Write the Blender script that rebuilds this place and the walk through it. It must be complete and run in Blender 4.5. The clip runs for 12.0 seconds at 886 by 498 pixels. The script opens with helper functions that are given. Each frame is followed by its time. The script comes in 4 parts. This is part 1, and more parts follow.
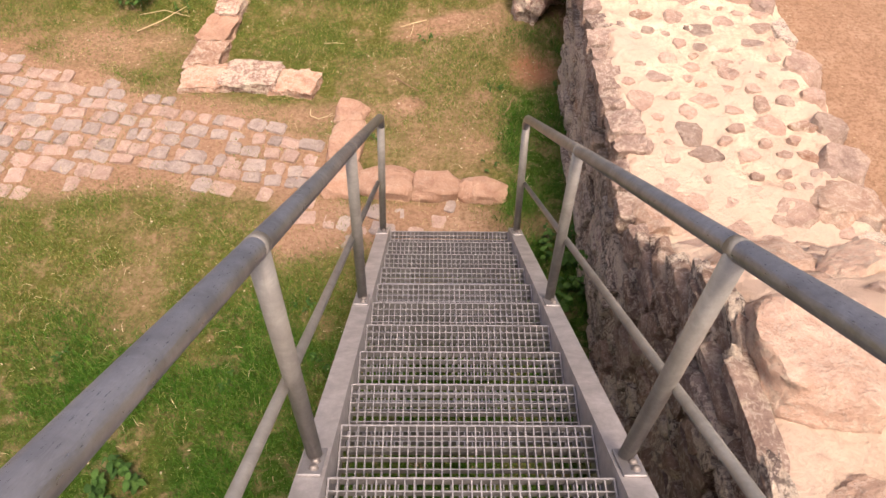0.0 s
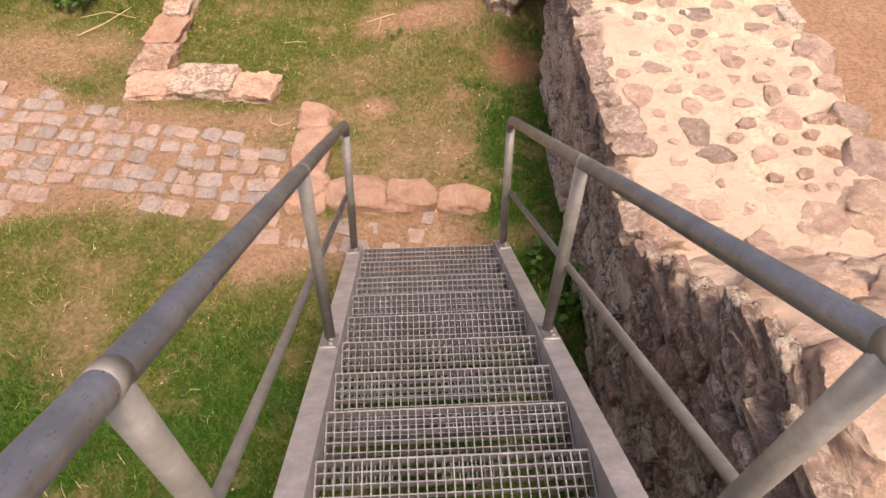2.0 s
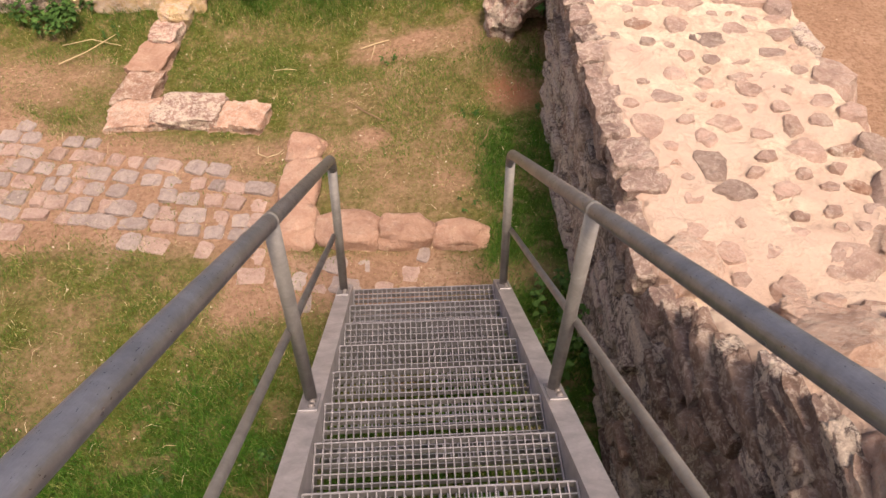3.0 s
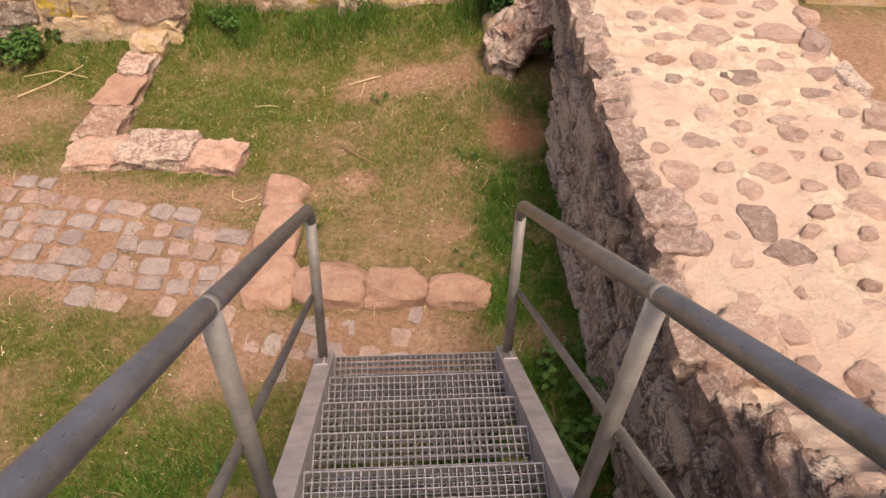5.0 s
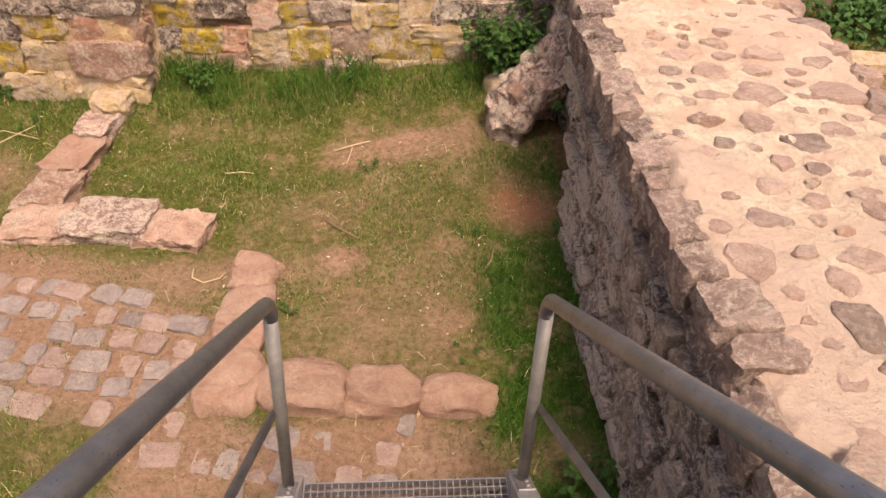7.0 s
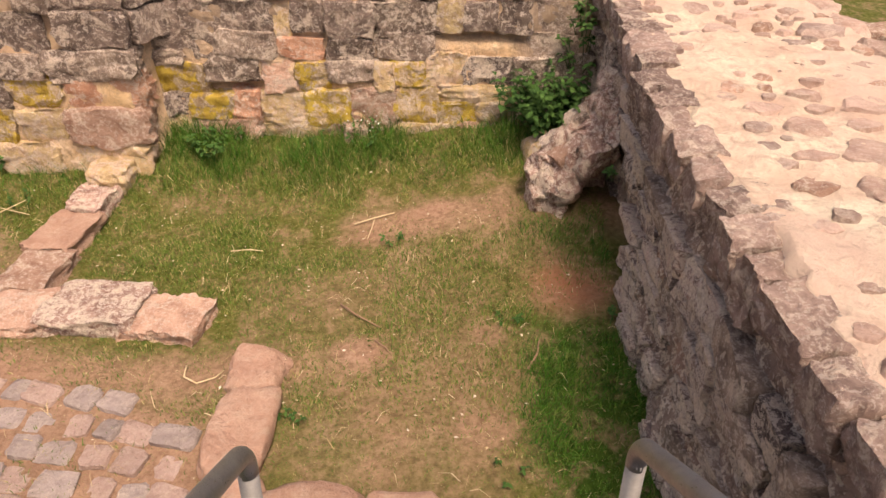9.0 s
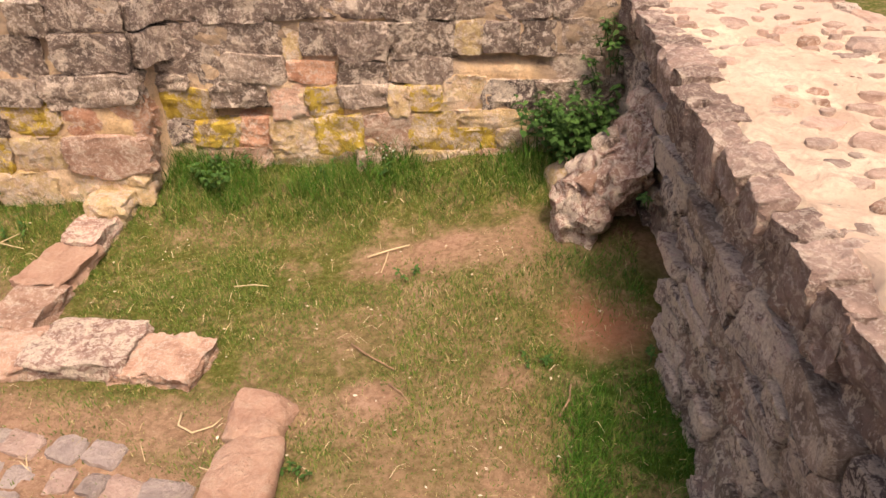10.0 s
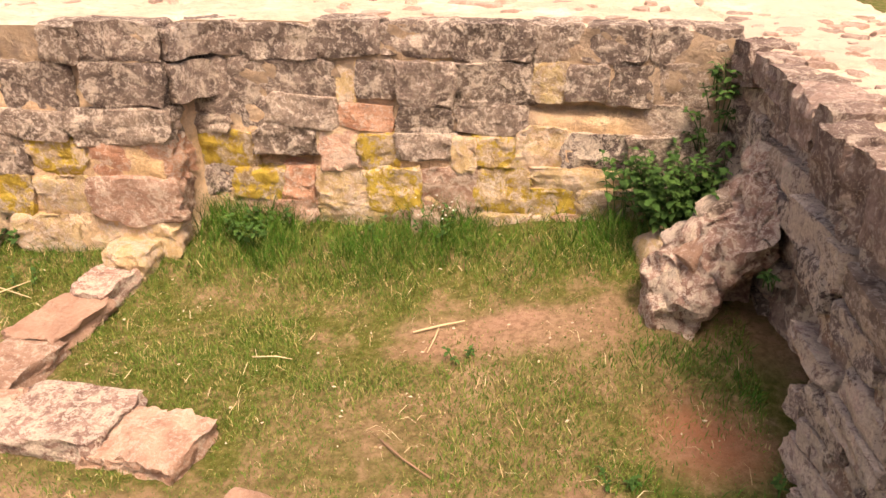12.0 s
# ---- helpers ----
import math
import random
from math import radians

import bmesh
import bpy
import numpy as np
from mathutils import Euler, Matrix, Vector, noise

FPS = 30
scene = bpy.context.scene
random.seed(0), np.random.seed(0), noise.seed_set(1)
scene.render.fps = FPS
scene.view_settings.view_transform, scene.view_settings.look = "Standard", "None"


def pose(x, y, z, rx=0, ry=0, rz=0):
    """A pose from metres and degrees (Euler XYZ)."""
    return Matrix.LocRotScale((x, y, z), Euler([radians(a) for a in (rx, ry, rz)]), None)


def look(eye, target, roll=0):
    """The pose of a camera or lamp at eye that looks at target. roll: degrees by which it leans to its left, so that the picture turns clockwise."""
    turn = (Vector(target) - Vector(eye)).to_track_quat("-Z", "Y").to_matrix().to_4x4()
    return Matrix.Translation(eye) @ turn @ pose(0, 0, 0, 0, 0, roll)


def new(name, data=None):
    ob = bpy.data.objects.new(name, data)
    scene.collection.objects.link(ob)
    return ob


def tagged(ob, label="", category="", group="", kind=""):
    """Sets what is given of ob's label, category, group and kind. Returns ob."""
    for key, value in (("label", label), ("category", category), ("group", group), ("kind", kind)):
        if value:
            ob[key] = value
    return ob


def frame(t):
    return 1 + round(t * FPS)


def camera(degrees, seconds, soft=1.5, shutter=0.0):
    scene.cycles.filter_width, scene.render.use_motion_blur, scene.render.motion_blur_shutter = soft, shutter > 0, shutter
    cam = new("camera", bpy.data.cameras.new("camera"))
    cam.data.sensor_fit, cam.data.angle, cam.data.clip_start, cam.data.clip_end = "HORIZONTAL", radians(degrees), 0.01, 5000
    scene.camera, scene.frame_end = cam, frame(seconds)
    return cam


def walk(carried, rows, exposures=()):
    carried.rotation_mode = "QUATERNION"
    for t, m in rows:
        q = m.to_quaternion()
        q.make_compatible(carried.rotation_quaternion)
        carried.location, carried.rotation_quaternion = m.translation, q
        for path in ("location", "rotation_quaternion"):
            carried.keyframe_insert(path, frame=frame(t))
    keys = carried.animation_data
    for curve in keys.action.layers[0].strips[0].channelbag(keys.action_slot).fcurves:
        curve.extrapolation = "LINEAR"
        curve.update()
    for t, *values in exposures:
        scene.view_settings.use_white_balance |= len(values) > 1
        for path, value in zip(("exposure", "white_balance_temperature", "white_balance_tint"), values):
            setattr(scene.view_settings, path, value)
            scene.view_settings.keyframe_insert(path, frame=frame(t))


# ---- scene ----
cam = camera(63.1, 12.0)
METRES, EYE, TILT, LEAN, TURN = 3.8, 4.095, 0.0, 0.0, 0.0
ROWS = [
    (0.0, 0.0, 0.0, 0.0, 1.1, -51.01, -0.89),
    (0.5, 0.0082, 0.0346, -0.0169, 0.28, -50.83, -0.89),
    (1.0, 0.005, 0.06, -0.0382, -0.53, -51.64, -0.89),
    (1.5, 0.0001, 0.0879, -0.0647, -1.05, -51.85, -0.99),
    (2.0, 0.0013, 0.1123, -0.0821, -1.68, -51.27, -0.72),
    (2.5, 0.0098, 0.1509, -0.1089, -1.54, -50.47, -0.6),
    (3.0, 0.0113, 0.1825, -0.1264, -1.85, -49.44, -0.51),
    (5.0, 0.0059, 0.2984, -0.2161, -1.97, -46.26, -1.61),
    (5.5, 0.0033, 0.33, -0.2408, -1.63, -45.67, -1.73),
    (6.0, -0.0022, 0.3647, -0.2597, -1.89, -44.31, -2.44),
    (6.5, 0.0034, 0.4049, -0.2941, -2.28, -42.29, -2.54),
    (8.5, 0.0034, 0.5621, -0.3939, -1.47, -37.01, -2.4),
    (9.0, 0.0025, 0.5943, -0.4092, -0.72, -35.57, -0.85),
    (9.5, -0.0036, 0.6273, -0.4389, -0.45, -34.03, -0.29),
    (10.0, -0.0034, 0.6601, -0.4585, 0.09, -32.74, -0.04),
    (10.5, 0.0064, 0.7021, -0.4919, 1.09, -31.78, -0.28),
    (11.0, 0.006, 0.7324, -0.5175, 1.55, -30.15, -0.02),
    (11.5, 0.0026, 0.765, -0.5357, 1.85, -28.0, -0.34),
    (12.0, 0.0057, 0.81, -0.5677, 6.66, -25.94, -0.23),
]
walk(cam, [(t, pose(0, 0, EYE, TILT, LEAN, TURN) @ pose(METRES * x, METRES * y, METRES * z, 90 + pitch, roll, yaw)) for t, x, y, z, yaw, pitch, roll in ROWS],
     exposures=[(0.0, -0.48, 7300, 17), (5.0, -0.79, 7450, 18), (9.5, -0.60, 7550, 17), (12.0, -0.22, 8150, 19)])

# ---- light: hazy high sun, from behind and the far side of the side wall ----
SUN_EL, SUN_AZ = 64.0, 158.0     # degrees; azimuth clockwise from +y
world = bpy.data.worlds.new("sky")
scene.world = world
world.use_nodes = True
wn = world.node_tree
sky = wn.nodes.new("ShaderNodeTexSky")
sky.sky_type, sky.sun_disc = "NISHITA", False
sky.sun_elevation, sky.sun_rotation = radians(SUN_EL), radians(SUN_AZ)
sky.dust_density, sky.air_density, sky.ozone_density = 6.0, 0.7, 0.5
wn.links.new(sky.outputs[0], wn.nodes["Background"].inputs[0])
wn.nodes["Background"].inputs[1].default_value = 0.35
sun = new("sun", bpy.data.lights.new("sun", "SUN"))
sun.data.energy, sun.data.angle, sun.data.color = 4.4, radians(14.0), (1.0, 0.90, 0.77)
az, el = radians(SUN_AZ), radians(SUN_EL)
SUN_DIR = Vector((math.sin(az) * math.cos(el), math.cos(az) * math.cos(el), math.sin(el)))
sun.matrix_world = look(SUN_DIR * 30, (0, 0, 0))


# ---- materials ----
class Nodes:
    """A small builder for one procedural material."""

    def __init__(self, name):
        self.mat = bpy.data.materials.new(name)
        self.mat.use_nodes = True
        self.t = self.mat.node_tree
        self.bsdf = self.t.nodes["Principled BSDF"]
        self.space = self.t.nodes.new("ShaderNodeTexCoord").outputs["Object"]

    def put(self, socket, value):
        if isinstance(value, bpy.types.NodeSocket):
            self.t.links.new(value, socket)
        else:
            socket.default_value = value

    def world_space(self):
        self.space = self.t.nodes.new("ShaderNodeNewGeometry").outputs["Position"]
        return self

    def noise(self, scale, detail=5.0, rough=0.6, distort=0.0, stretch=None):
        n = self.t.nodes.new("ShaderNodeTexNoise")
        n.inputs["Scale"].default_value, n.inputs["Detail"].default_value = scale, detail
        n.inputs["Roughness"].default_value, n.inputs["Distortion"].default_value = rough, distort
        src = self.space
        if stretch:
            m = self.t.nodes.new("ShaderNodeMapping")
            m.inputs["Scale"].default_value = stretch
            self.t.links.new(src, m.inputs["Vector"])
            src = m.outputs[0]
        self.t.links.new(src, n.inputs["Vector"])
        return n.outputs["Fac"]

    def cells(self, scale, feature="F1"):
        n = self.t.nodes.new("ShaderNodeTexVoronoi")
        n.inputs["Scale"].default_value, n.feature = scale, feature
        self.t.links.new(self.space, n.inputs["Vector"])
        return n.outputs["Distance"]

    def ramp(self, fac, *stops):
        n = self.t.nodes.new("ShaderNodeValToRGB")
        e = n.color_ramp.elements
        while len(e) < len(stops):
            e.new(0.5)
        for k, (p, c) in enumerate(stops):
            e[k].position = p
            e[k].color = (*c, 1) if isinstance(c, tuple) else (c, c, c, 1)
        self.put(n.inputs[0], fac)
        return n.outputs[0]

    def mix(self, fac, a, b, how="MIX"):
        n = self.t.nodes.new("ShaderNodeMix")
        n.data_type, n.blend_type = "RGBA", how
        self.put(n.inputs[0], fac)
        for s, v in ((n.inputs[6], a), (n.inputs[7], b)):
            self.put(s, (*v, 1) if isinstance(v, tuple) else v)
        return n.outputs[2]

    def sums(self, a, b, how="MULTIPLY"):
        n = self.t.nodes.new("ShaderNodeMath")
        n.operation = how
        self.put(n.inputs[0], a)
        self.put(n.inputs[1], b)
        return n.outputs[0]

    def random(self):
        return self.t.nodes.new("ShaderNodeObjectInfo").outputs["Random"]

    def island(self):
        return self.t.nodes.new("ShaderNodeNewGeometry").outputs["Random Per Island"]

    def attribute(self, name):
        n = self.t.nodes.new("ShaderNodeAttribute")
        n.attribute_name = name
        return n.outputs["Fac"]

    def done(self, colour, rough=0.9, height=None, depth=0.01, metal=0.0, spec=0.3):
        self.put(self.bsdf.inputs["Base Color"], colour)
        self.put(self.bsdf.inputs["Roughness"], rough)
        self.bsdf.inputs["Metallic"].default_value = metal
        self.bsdf.inputs["Specular IOR Level"].default_value = spec
        if height is not None:
            b = self.t.nodes.new("ShaderNodeBump")
            b.inputs["Distance"].default_value = depth
            b.inputs["Strength"].default_value = 1.0
            self.put(b.inputs["Height"], height)
            self.t.links.new(b.outputs[0], self.bsdf.inputs["Normal"])
        return self.mat


def stone_material(name, dark, mid, light, lichen=0.35, yellow=0.0, spread=0.35, crust=0.5, cover=0.0, vary=(0.66, 1.26)):
    """Weathered sandstone: grain, blotches, dark crust, pale lichen spots and, where asked, yellow lichen."""
    n = Nodes(name).world_space()
    blotch, fine = n.noise(5.0, 9, 0.68, 0.8), n.noise(17.0, 8, 0.72, 0.5)
    grain, spots, patch = n.noise(85.0, 5, 0.75), n.noise(38.0, 8, 0.78, 0.4), n.noise(8.5, 10, 0.72, 0.9)
    col = n.ramp(blotch, (0.36, dark), (0.50, mid), (0.64, light))
    col = n.mix(n.sums(n.ramp(fine, (0.44, 0.0), (0.6, 1.0)), spread), col, light)
    col = n.mix(n.ramp(fine, (0.42, crust), (0.51, 0.0)), col, n.mix(0.3, dark, col))
    col = n.mix(n.ramp(grain, (0.36, 0.6), (0.58, 0.0)), col, n.mix(0.4, dark, col))
    col = n.mix(1.0, col, n.ramp(n.random(), (0.0, vary[0]), (1.0, vary[1])), "MULTIPLY")
    col = n.mix(n.ramp(spots, (0.53 - cover, 0.0), (0.56 - cover, lichen * 0.72)), col, (0.78, 0.67, 0.57))
    pale = n.ramp(grain, (0.35, (0.52, 0.40, 0.32)), (0.6, (0.78, 0.67, 0.55)))
    col = n.mix(n.sums(n.sums(n.ramp(patch, (0.53 - cover, 0.0), (0.56 - cover, 1.0)), n.ramp(fine, (0.40, 0.2), (0.5, 1.0))), lichen), col, pale)
    if yellow:
        col = n.mix(n.ramp(n.noise(10.0, 8, 0.78, 0.3), (0.47, 0.0), (0.52, yellow)), col, n.ramp(fine, (0.35, (0.38, 0.24, 0.04)), (0.6, (0.66, 0.48, 0.08))))
    h = n.sums(n.sums(n.sums(blotch, 1.2), n.sums(fine, 1.2), "ADD"), n.sums(grain, 0.35), "ADD")
    return n.done(col, 0.94, h, 0.03, spec=0.12)


STONE_DARK = stone_material("dark weathered sandstone", (0.135, 0.102, 0.096), (0.26, 0.195, 0.175), (0.46, 0.355, 0.31), 0.95, cover=0.028)
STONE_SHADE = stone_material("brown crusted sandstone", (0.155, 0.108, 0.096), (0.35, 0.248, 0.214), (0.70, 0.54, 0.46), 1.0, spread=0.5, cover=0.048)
STONE_GREY = stone_material("grey brown weathered sandstone", (0.16, 0.118, 0.098), (0.32, 0.24, 0.195), (0.54, 0.415, 0.33), 0.85, cover=0.005)
STONE_CRUST = stone_material("brown-grey crusted wall stone", (0.11, 0.083, 0.073), (0.215, 0.16, 0.135), (0.40, 0.305, 0.25), 0.75)
STONE_BRINK = stone_material("brown sandstone at the wall's brink", (0.20, 0.138, 0.12), (0.35, 0.245, 0.205), (0.52, 0.38, 0.32), 0.6)
STONE_COURSE = stone_material("red-brown weathered sandstone slab", (0.18, 0.115, 0.092), (0.33, 0.22, 0.175), (0.54, 0.385, 0.305), 0.55)
STONE_PINK = stone_material("pink sandstone", (0.38, 0.215, 0.155), (0.56, 0.35, 0.26), (0.70, 0.48, 0.37), 0.6, crust=0.35)
STONE_RED = stone_material("red sandstone", (0.46, 0.22, 0.14), (0.64, 0.34, 0.22), (0.74, 0.46, 0.33), 0.7, crust=0.25)
STONE_YELLOW = stone_material("sandstone with yellow lichen", (0.38, 0.26, 0.15), (0.58, 0.43, 0.26), (0.76, 0.58, 0.40), 0.75, 0.95, crust=0.4)
STONE_TAN = stone_material("tan sandstone", (0.48, 0.325, 0.215), (0.66, 0.49, 0.35), (0.80, 0.63, 0.47), 0.8, 0.35, crust=0.3)
STONE_TOP = stone_material("worn stone in the wall's top", (0.42, 0.275, 0.22), (0.56, 0.385, 0.31), (0.70, 0.51, 0.42), 0.35, crust=0.22, vary=(0.8, 1.15))
STONE_TOPGREY = stone_material("grey brown stone in the wall's top", (0.28, 0.195, 0.165), (0.42, 0.30, 0.25), (0.56, 0.42, 0.35), 0.3, crust=0.25, vary=(0.8, 1.2))
COBBLE_PINK = stone_material("pink cobble", (0.38, 0.255, 0.21), (0.51, 0.36, 0.305), (0.59, 0.44, 0.385), 0.2, crust=0.2, vary=(0.86, 1.1))
COBBLE_GREY = stone_material("grey cobble", (0.33, 0.262, 0.24), (0.41, 0.335, 0.312), (0.49, 0.405, 0.375), 0.2, crust=0.2, vary=(0.86, 1.1))


def mortar_material(name, low, high, stain, pink, amount, blush, fleck=0.0, worn=None):
    n = Nodes(name).world_space()
    a, b, c = n.noise(3.5, 8, 0.7, 0.6), n.noise(45.0, 6, 0.75), n.noise(14.0, 8, 0.72, 0.5)
    col = n.ramp(a, (0.35, low), (0.6, high))
    col = n.mix(n.ramp(n.noise(1.7, 6, 0.7, 0.4), (0.46, 0.0), (0.60, blush)), col, pink)
    col = n.mix(n.ramp(c, (0.50, 0.0), (0.64, amount)), col, stain)
    col = n.mix(n.ramp(b, (0.36, 0.5), (0.5, 0.0)), col, stain)
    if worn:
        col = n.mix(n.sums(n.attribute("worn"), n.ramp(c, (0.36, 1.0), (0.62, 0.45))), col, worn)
    if fleck:
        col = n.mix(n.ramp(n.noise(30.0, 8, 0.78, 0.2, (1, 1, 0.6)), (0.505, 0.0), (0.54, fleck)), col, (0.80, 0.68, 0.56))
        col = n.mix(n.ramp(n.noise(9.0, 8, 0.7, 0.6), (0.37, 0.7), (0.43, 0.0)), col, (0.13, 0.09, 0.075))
    h = n.sums(n.sums(n.sums(a, 1.0), n.sums(c, 1.0), "ADD"), n.sums(b, 0.6), "ADD")
    return n.done(col, 0.95, h, 0.035, spec=0.1)


MORTAR_TOP = mortar_material("pale lime mortar", (0.76, 0.60, 0.45), (0.93, 0.83, 0.65), (0.62, 0.44, 0.33), (0.76, 0.54, 0.41), 0.8, 0.9, worn=(0.78, 0.58, 0.465))
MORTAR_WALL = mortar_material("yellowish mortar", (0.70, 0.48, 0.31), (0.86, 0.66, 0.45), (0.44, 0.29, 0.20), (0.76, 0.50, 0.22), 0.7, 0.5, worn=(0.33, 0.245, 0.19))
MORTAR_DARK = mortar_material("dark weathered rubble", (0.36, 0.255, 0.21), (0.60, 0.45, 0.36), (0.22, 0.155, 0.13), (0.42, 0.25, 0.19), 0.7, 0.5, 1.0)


def ground_material():
    n = Nodes("trodden earth and turf").world_space()
    a, b, c, d = n.noise(2.2, 6, 0.65, 0.3), n.noise(30.0, 6, 0.7), n.noise(160.0, 3, 0.7), n.noise(7.0, 7, 0.7, 0.4)
    soil = n.ramp(a, (0.3, (0.36, 0.215, 0.145)), (0.55, (0.445, 0.277, 0.192)), (0.75, (0.53, 0.355, 0.26)))
    soil = n.mix(n.ramp(b, (0.36, 0.75), (0.56, 0.0)), soil, (0.23, 0.13, 0.082))
    soil = n.mix(n.sums(n.attribute("red"), n.ramp(d, (0.35, 0.4), (0.6, 0.95))), soil, (0.42, 0.175, 0.105))
    soil = n.mix(n.ramp(c, (0.6, 0.0), (0.75, 0.5)), soil, (0.62, 0.50, 0.38))
    turf = n.ramp(b, (0.3, (0.058, 0.072, 0.015)), (0.5, (0.115, 0.122, 0.03)), (0.72, (0.24, 0.19, 0.08)))
    turf = n.mix(n.attribute("lush"), turf, n.ramp(b, (0.3, (0.020, 0.048, 0.006)), (0.6, (0.05, 0.105, 0.016)), (0.8, (0.11, 0.14, 0.04))))
    fac = n.sums(n.attribute("turf"), n.ramp(d, (0.34, 0.4), (0.52, 1.0)))
    col = n.mix(fac, soil, turf)
    return n.done(col, 0.97, n.sums(n.sums(b, n.sums(c, 0.5), "ADD"), d, "ADD"), 0.02, spec=0.05)


GROUND = ground_material()


def grass_material(name, low, mid, high, tip=(0.50, 0.40, 0.20)):
    n = Nodes(name)
    col = n.ramp(n.island(), (0.0, low), (0.45, mid), (0.85, high), (1.0, tip))
    m = n.done(col, 0.7, spec=0.2)
    n.bsdf.inputs["Subsurface Weight"].default_value = 0.0
    return m


GRASS = grass_material("grass blades", (0.05, 0.11, 0.014), (0.105, 0.18, 0.028), (0.22, 0.235, 0.06))
GRASS_LUSH = grass_material("lush grass blades", (0.020, 0.078, 0.006), (0.042, 0.140, 0.012), (0.10, 0.20, 0.028), (0.24, 0.26, 0.08))
STRAW = grass_material("dry straw", (0.46, 0.33, 0.17), (0.60, 0.46, 0.27), (0.72, 0.60, 0.40))
PETAL = grass_material("pale petals and chips", (0.50, 0.39, 0.27), (0.64, 0.53, 0.39), (0.74, 0.65, 0.52))
BARK = grass_material("dry twig bark", (0.20, 0.12, 0.08), (0.28, 0.17, 0.11), (0.36, 0.23, 0.15))


def leaf_material():
    n = Nodes("nettle leaves")
    col = n.ramp(n.random(), (0.0, (0.026, 0.070, 0.014)), (0.5, (0.045, 0.112, 0.022)), (1.0, (0.08, 0.165, 0.036)))
    col = n.mix(n.ramp(n.noise(60.0, 4), (0.4, 0.3), (0.6, 0.0)), col, (0.04, 0.09, 0.02))
    return n.done(col, 0.7, n.noise(90.0, 3), 0.002, spec=0.2)


LEAF = leaf_material()


def steel_material(name, base, rough, streak=1, metal=0.55):
    n = Nodes(name)
    a, b = n.noise(9.0, 6, 0.7, 0.3), n.noise(55.0, 4, 0.6, 0.0, (streak, 1, 1))
    col = n.ramp(a, (0.36, tuple(v * 0.80 for v in base)), (0.5, base), (0.66, tuple(v * 1.25 for v in base)))
    col = n.mix(n.ramp(b, (0.4, 0.25), (0.6, 0.0)), col, tuple(v * 0.7 for v in base))
    r = n.ramp(b, (0.3, rough - 0.1), (0.7, rough + 0.12))
    return n.done(col, r, b, 0.0008, metal=metal, spec=0.5)


STEEL_RAIL = steel_material("dull weathered tube", (0.27, 0.268, 0.285), 0.36, 14, 0.8)
STEEL_POST = steel_material("dull galvanised post", (0.33, 0.312, 0.29), 0.55, 3)
STEEL = steel_material("galvanised steel", (0.34, 0.325, 0.337), 0.5)
STEEL_FLANGE = steel_material("pale galvanised flange", (0.50, 0.465, 0.46), 0.5)
STEEL_BRIGHT = steel_material("bare galvanised bolt", (0.30, 0.265, 0.25), 0.55)


# ---- mesh helpers ----
def mesh_of(name, verts, faces, mat, smooth=False):
    me = bpy.data.meshes.new(name)
    me.from_pydata(verts, [], faces)
    me.materials.append(mat)
    if smooth:
        me.shade_smooth()
    return me


def part(name, data, parent, label=""):
    """Links a mesh, or a bmesh with its material, as one object under a thing or part."""
    ob = new(name, data)
    ob.parent = parent
    return tagged(ob, label)


def thing(name, label, category, m=None, kind="", group=""):
    ob = new(name)
    if m is not None:
        ob.matrix_world = m
    return tagged(ob, label, category, group, kind)


def boxes_mesh(name, boxes, mat, bevel=0.0):
    """One mesh of boxes (x0, x1, y0, y1, z0, z1)."""
    verts, faces = [], []
    for x0, x1, y0, y1, z0, z1 in boxes:
        k = len(verts)
        verts += [(x, y, z) for z in (z0, z1) for y in (y0, y1) for x in (x0, x1)]
        faces += [(k, k + 2, k + 3, k + 1), (k + 4, k + 5, k + 7, k + 6), (k, k + 1, k + 5, k + 4),
                  (k + 2, k + 6, k + 7, k + 3), (k, k + 4, k + 6, k + 2), (k + 1, k + 3, k + 7, k + 5)]
    me = mesh_of(name, verts, faces, mat)
    if bevel:
        bm = bmesh.new()
        bm.from_mesh(me)
        bmesh.ops.bevel(bm, geom=bm.edges[:], offset=bevel, segments=2, profile=0.5, affect="EDGES")
        bm.to_mesh(me)
        bm.free()
    return me


def tube_mesh(name, points, radius, mat, sides=16):
    """A round bar along a line of points, with closed ends."""
    pts = [Vector(p) for p in points]
    verts, faces = [], []
    radii = radius if isinstance(radius, (list, tuple)) else [radius] * len(pts)
    up = Vector((0.3, 0.2, 1)).normalized()
    for i, p in enumerate(pts):
        d = (pts[min(i + 1, len(pts) - 1)] - pts[max(i - 1, 0)]).normalized()
        u = d.cross(up if abs(d.dot(up)) < 0.95 else Vector((1, 0, 0))).normalized()
        v = d.cross(u)
        if i and u.dot(last) < 0:
            u, v = -u, -v
        last = u
        for k in range(sides):
            a = 2 * math.pi * k / sides
            verts.append(p + radii[i] * (math.cos(a) * u + math.sin(a) * v))
    for i in range(len(pts) - 1):
        for k in range(sides):
            j = (k + 1) % sides
            faces.append((i * sides + k, i * sides + j, (i + 1) * sides + j, (i + 1) * sides + k))
    faces.append(tuple(range(sides))[::-1])
    faces.append(tuple((len(pts) - 1) * sides + k for k in range(sides)))
    me = mesh_of(name, verts, faces, mat, True)
    return me


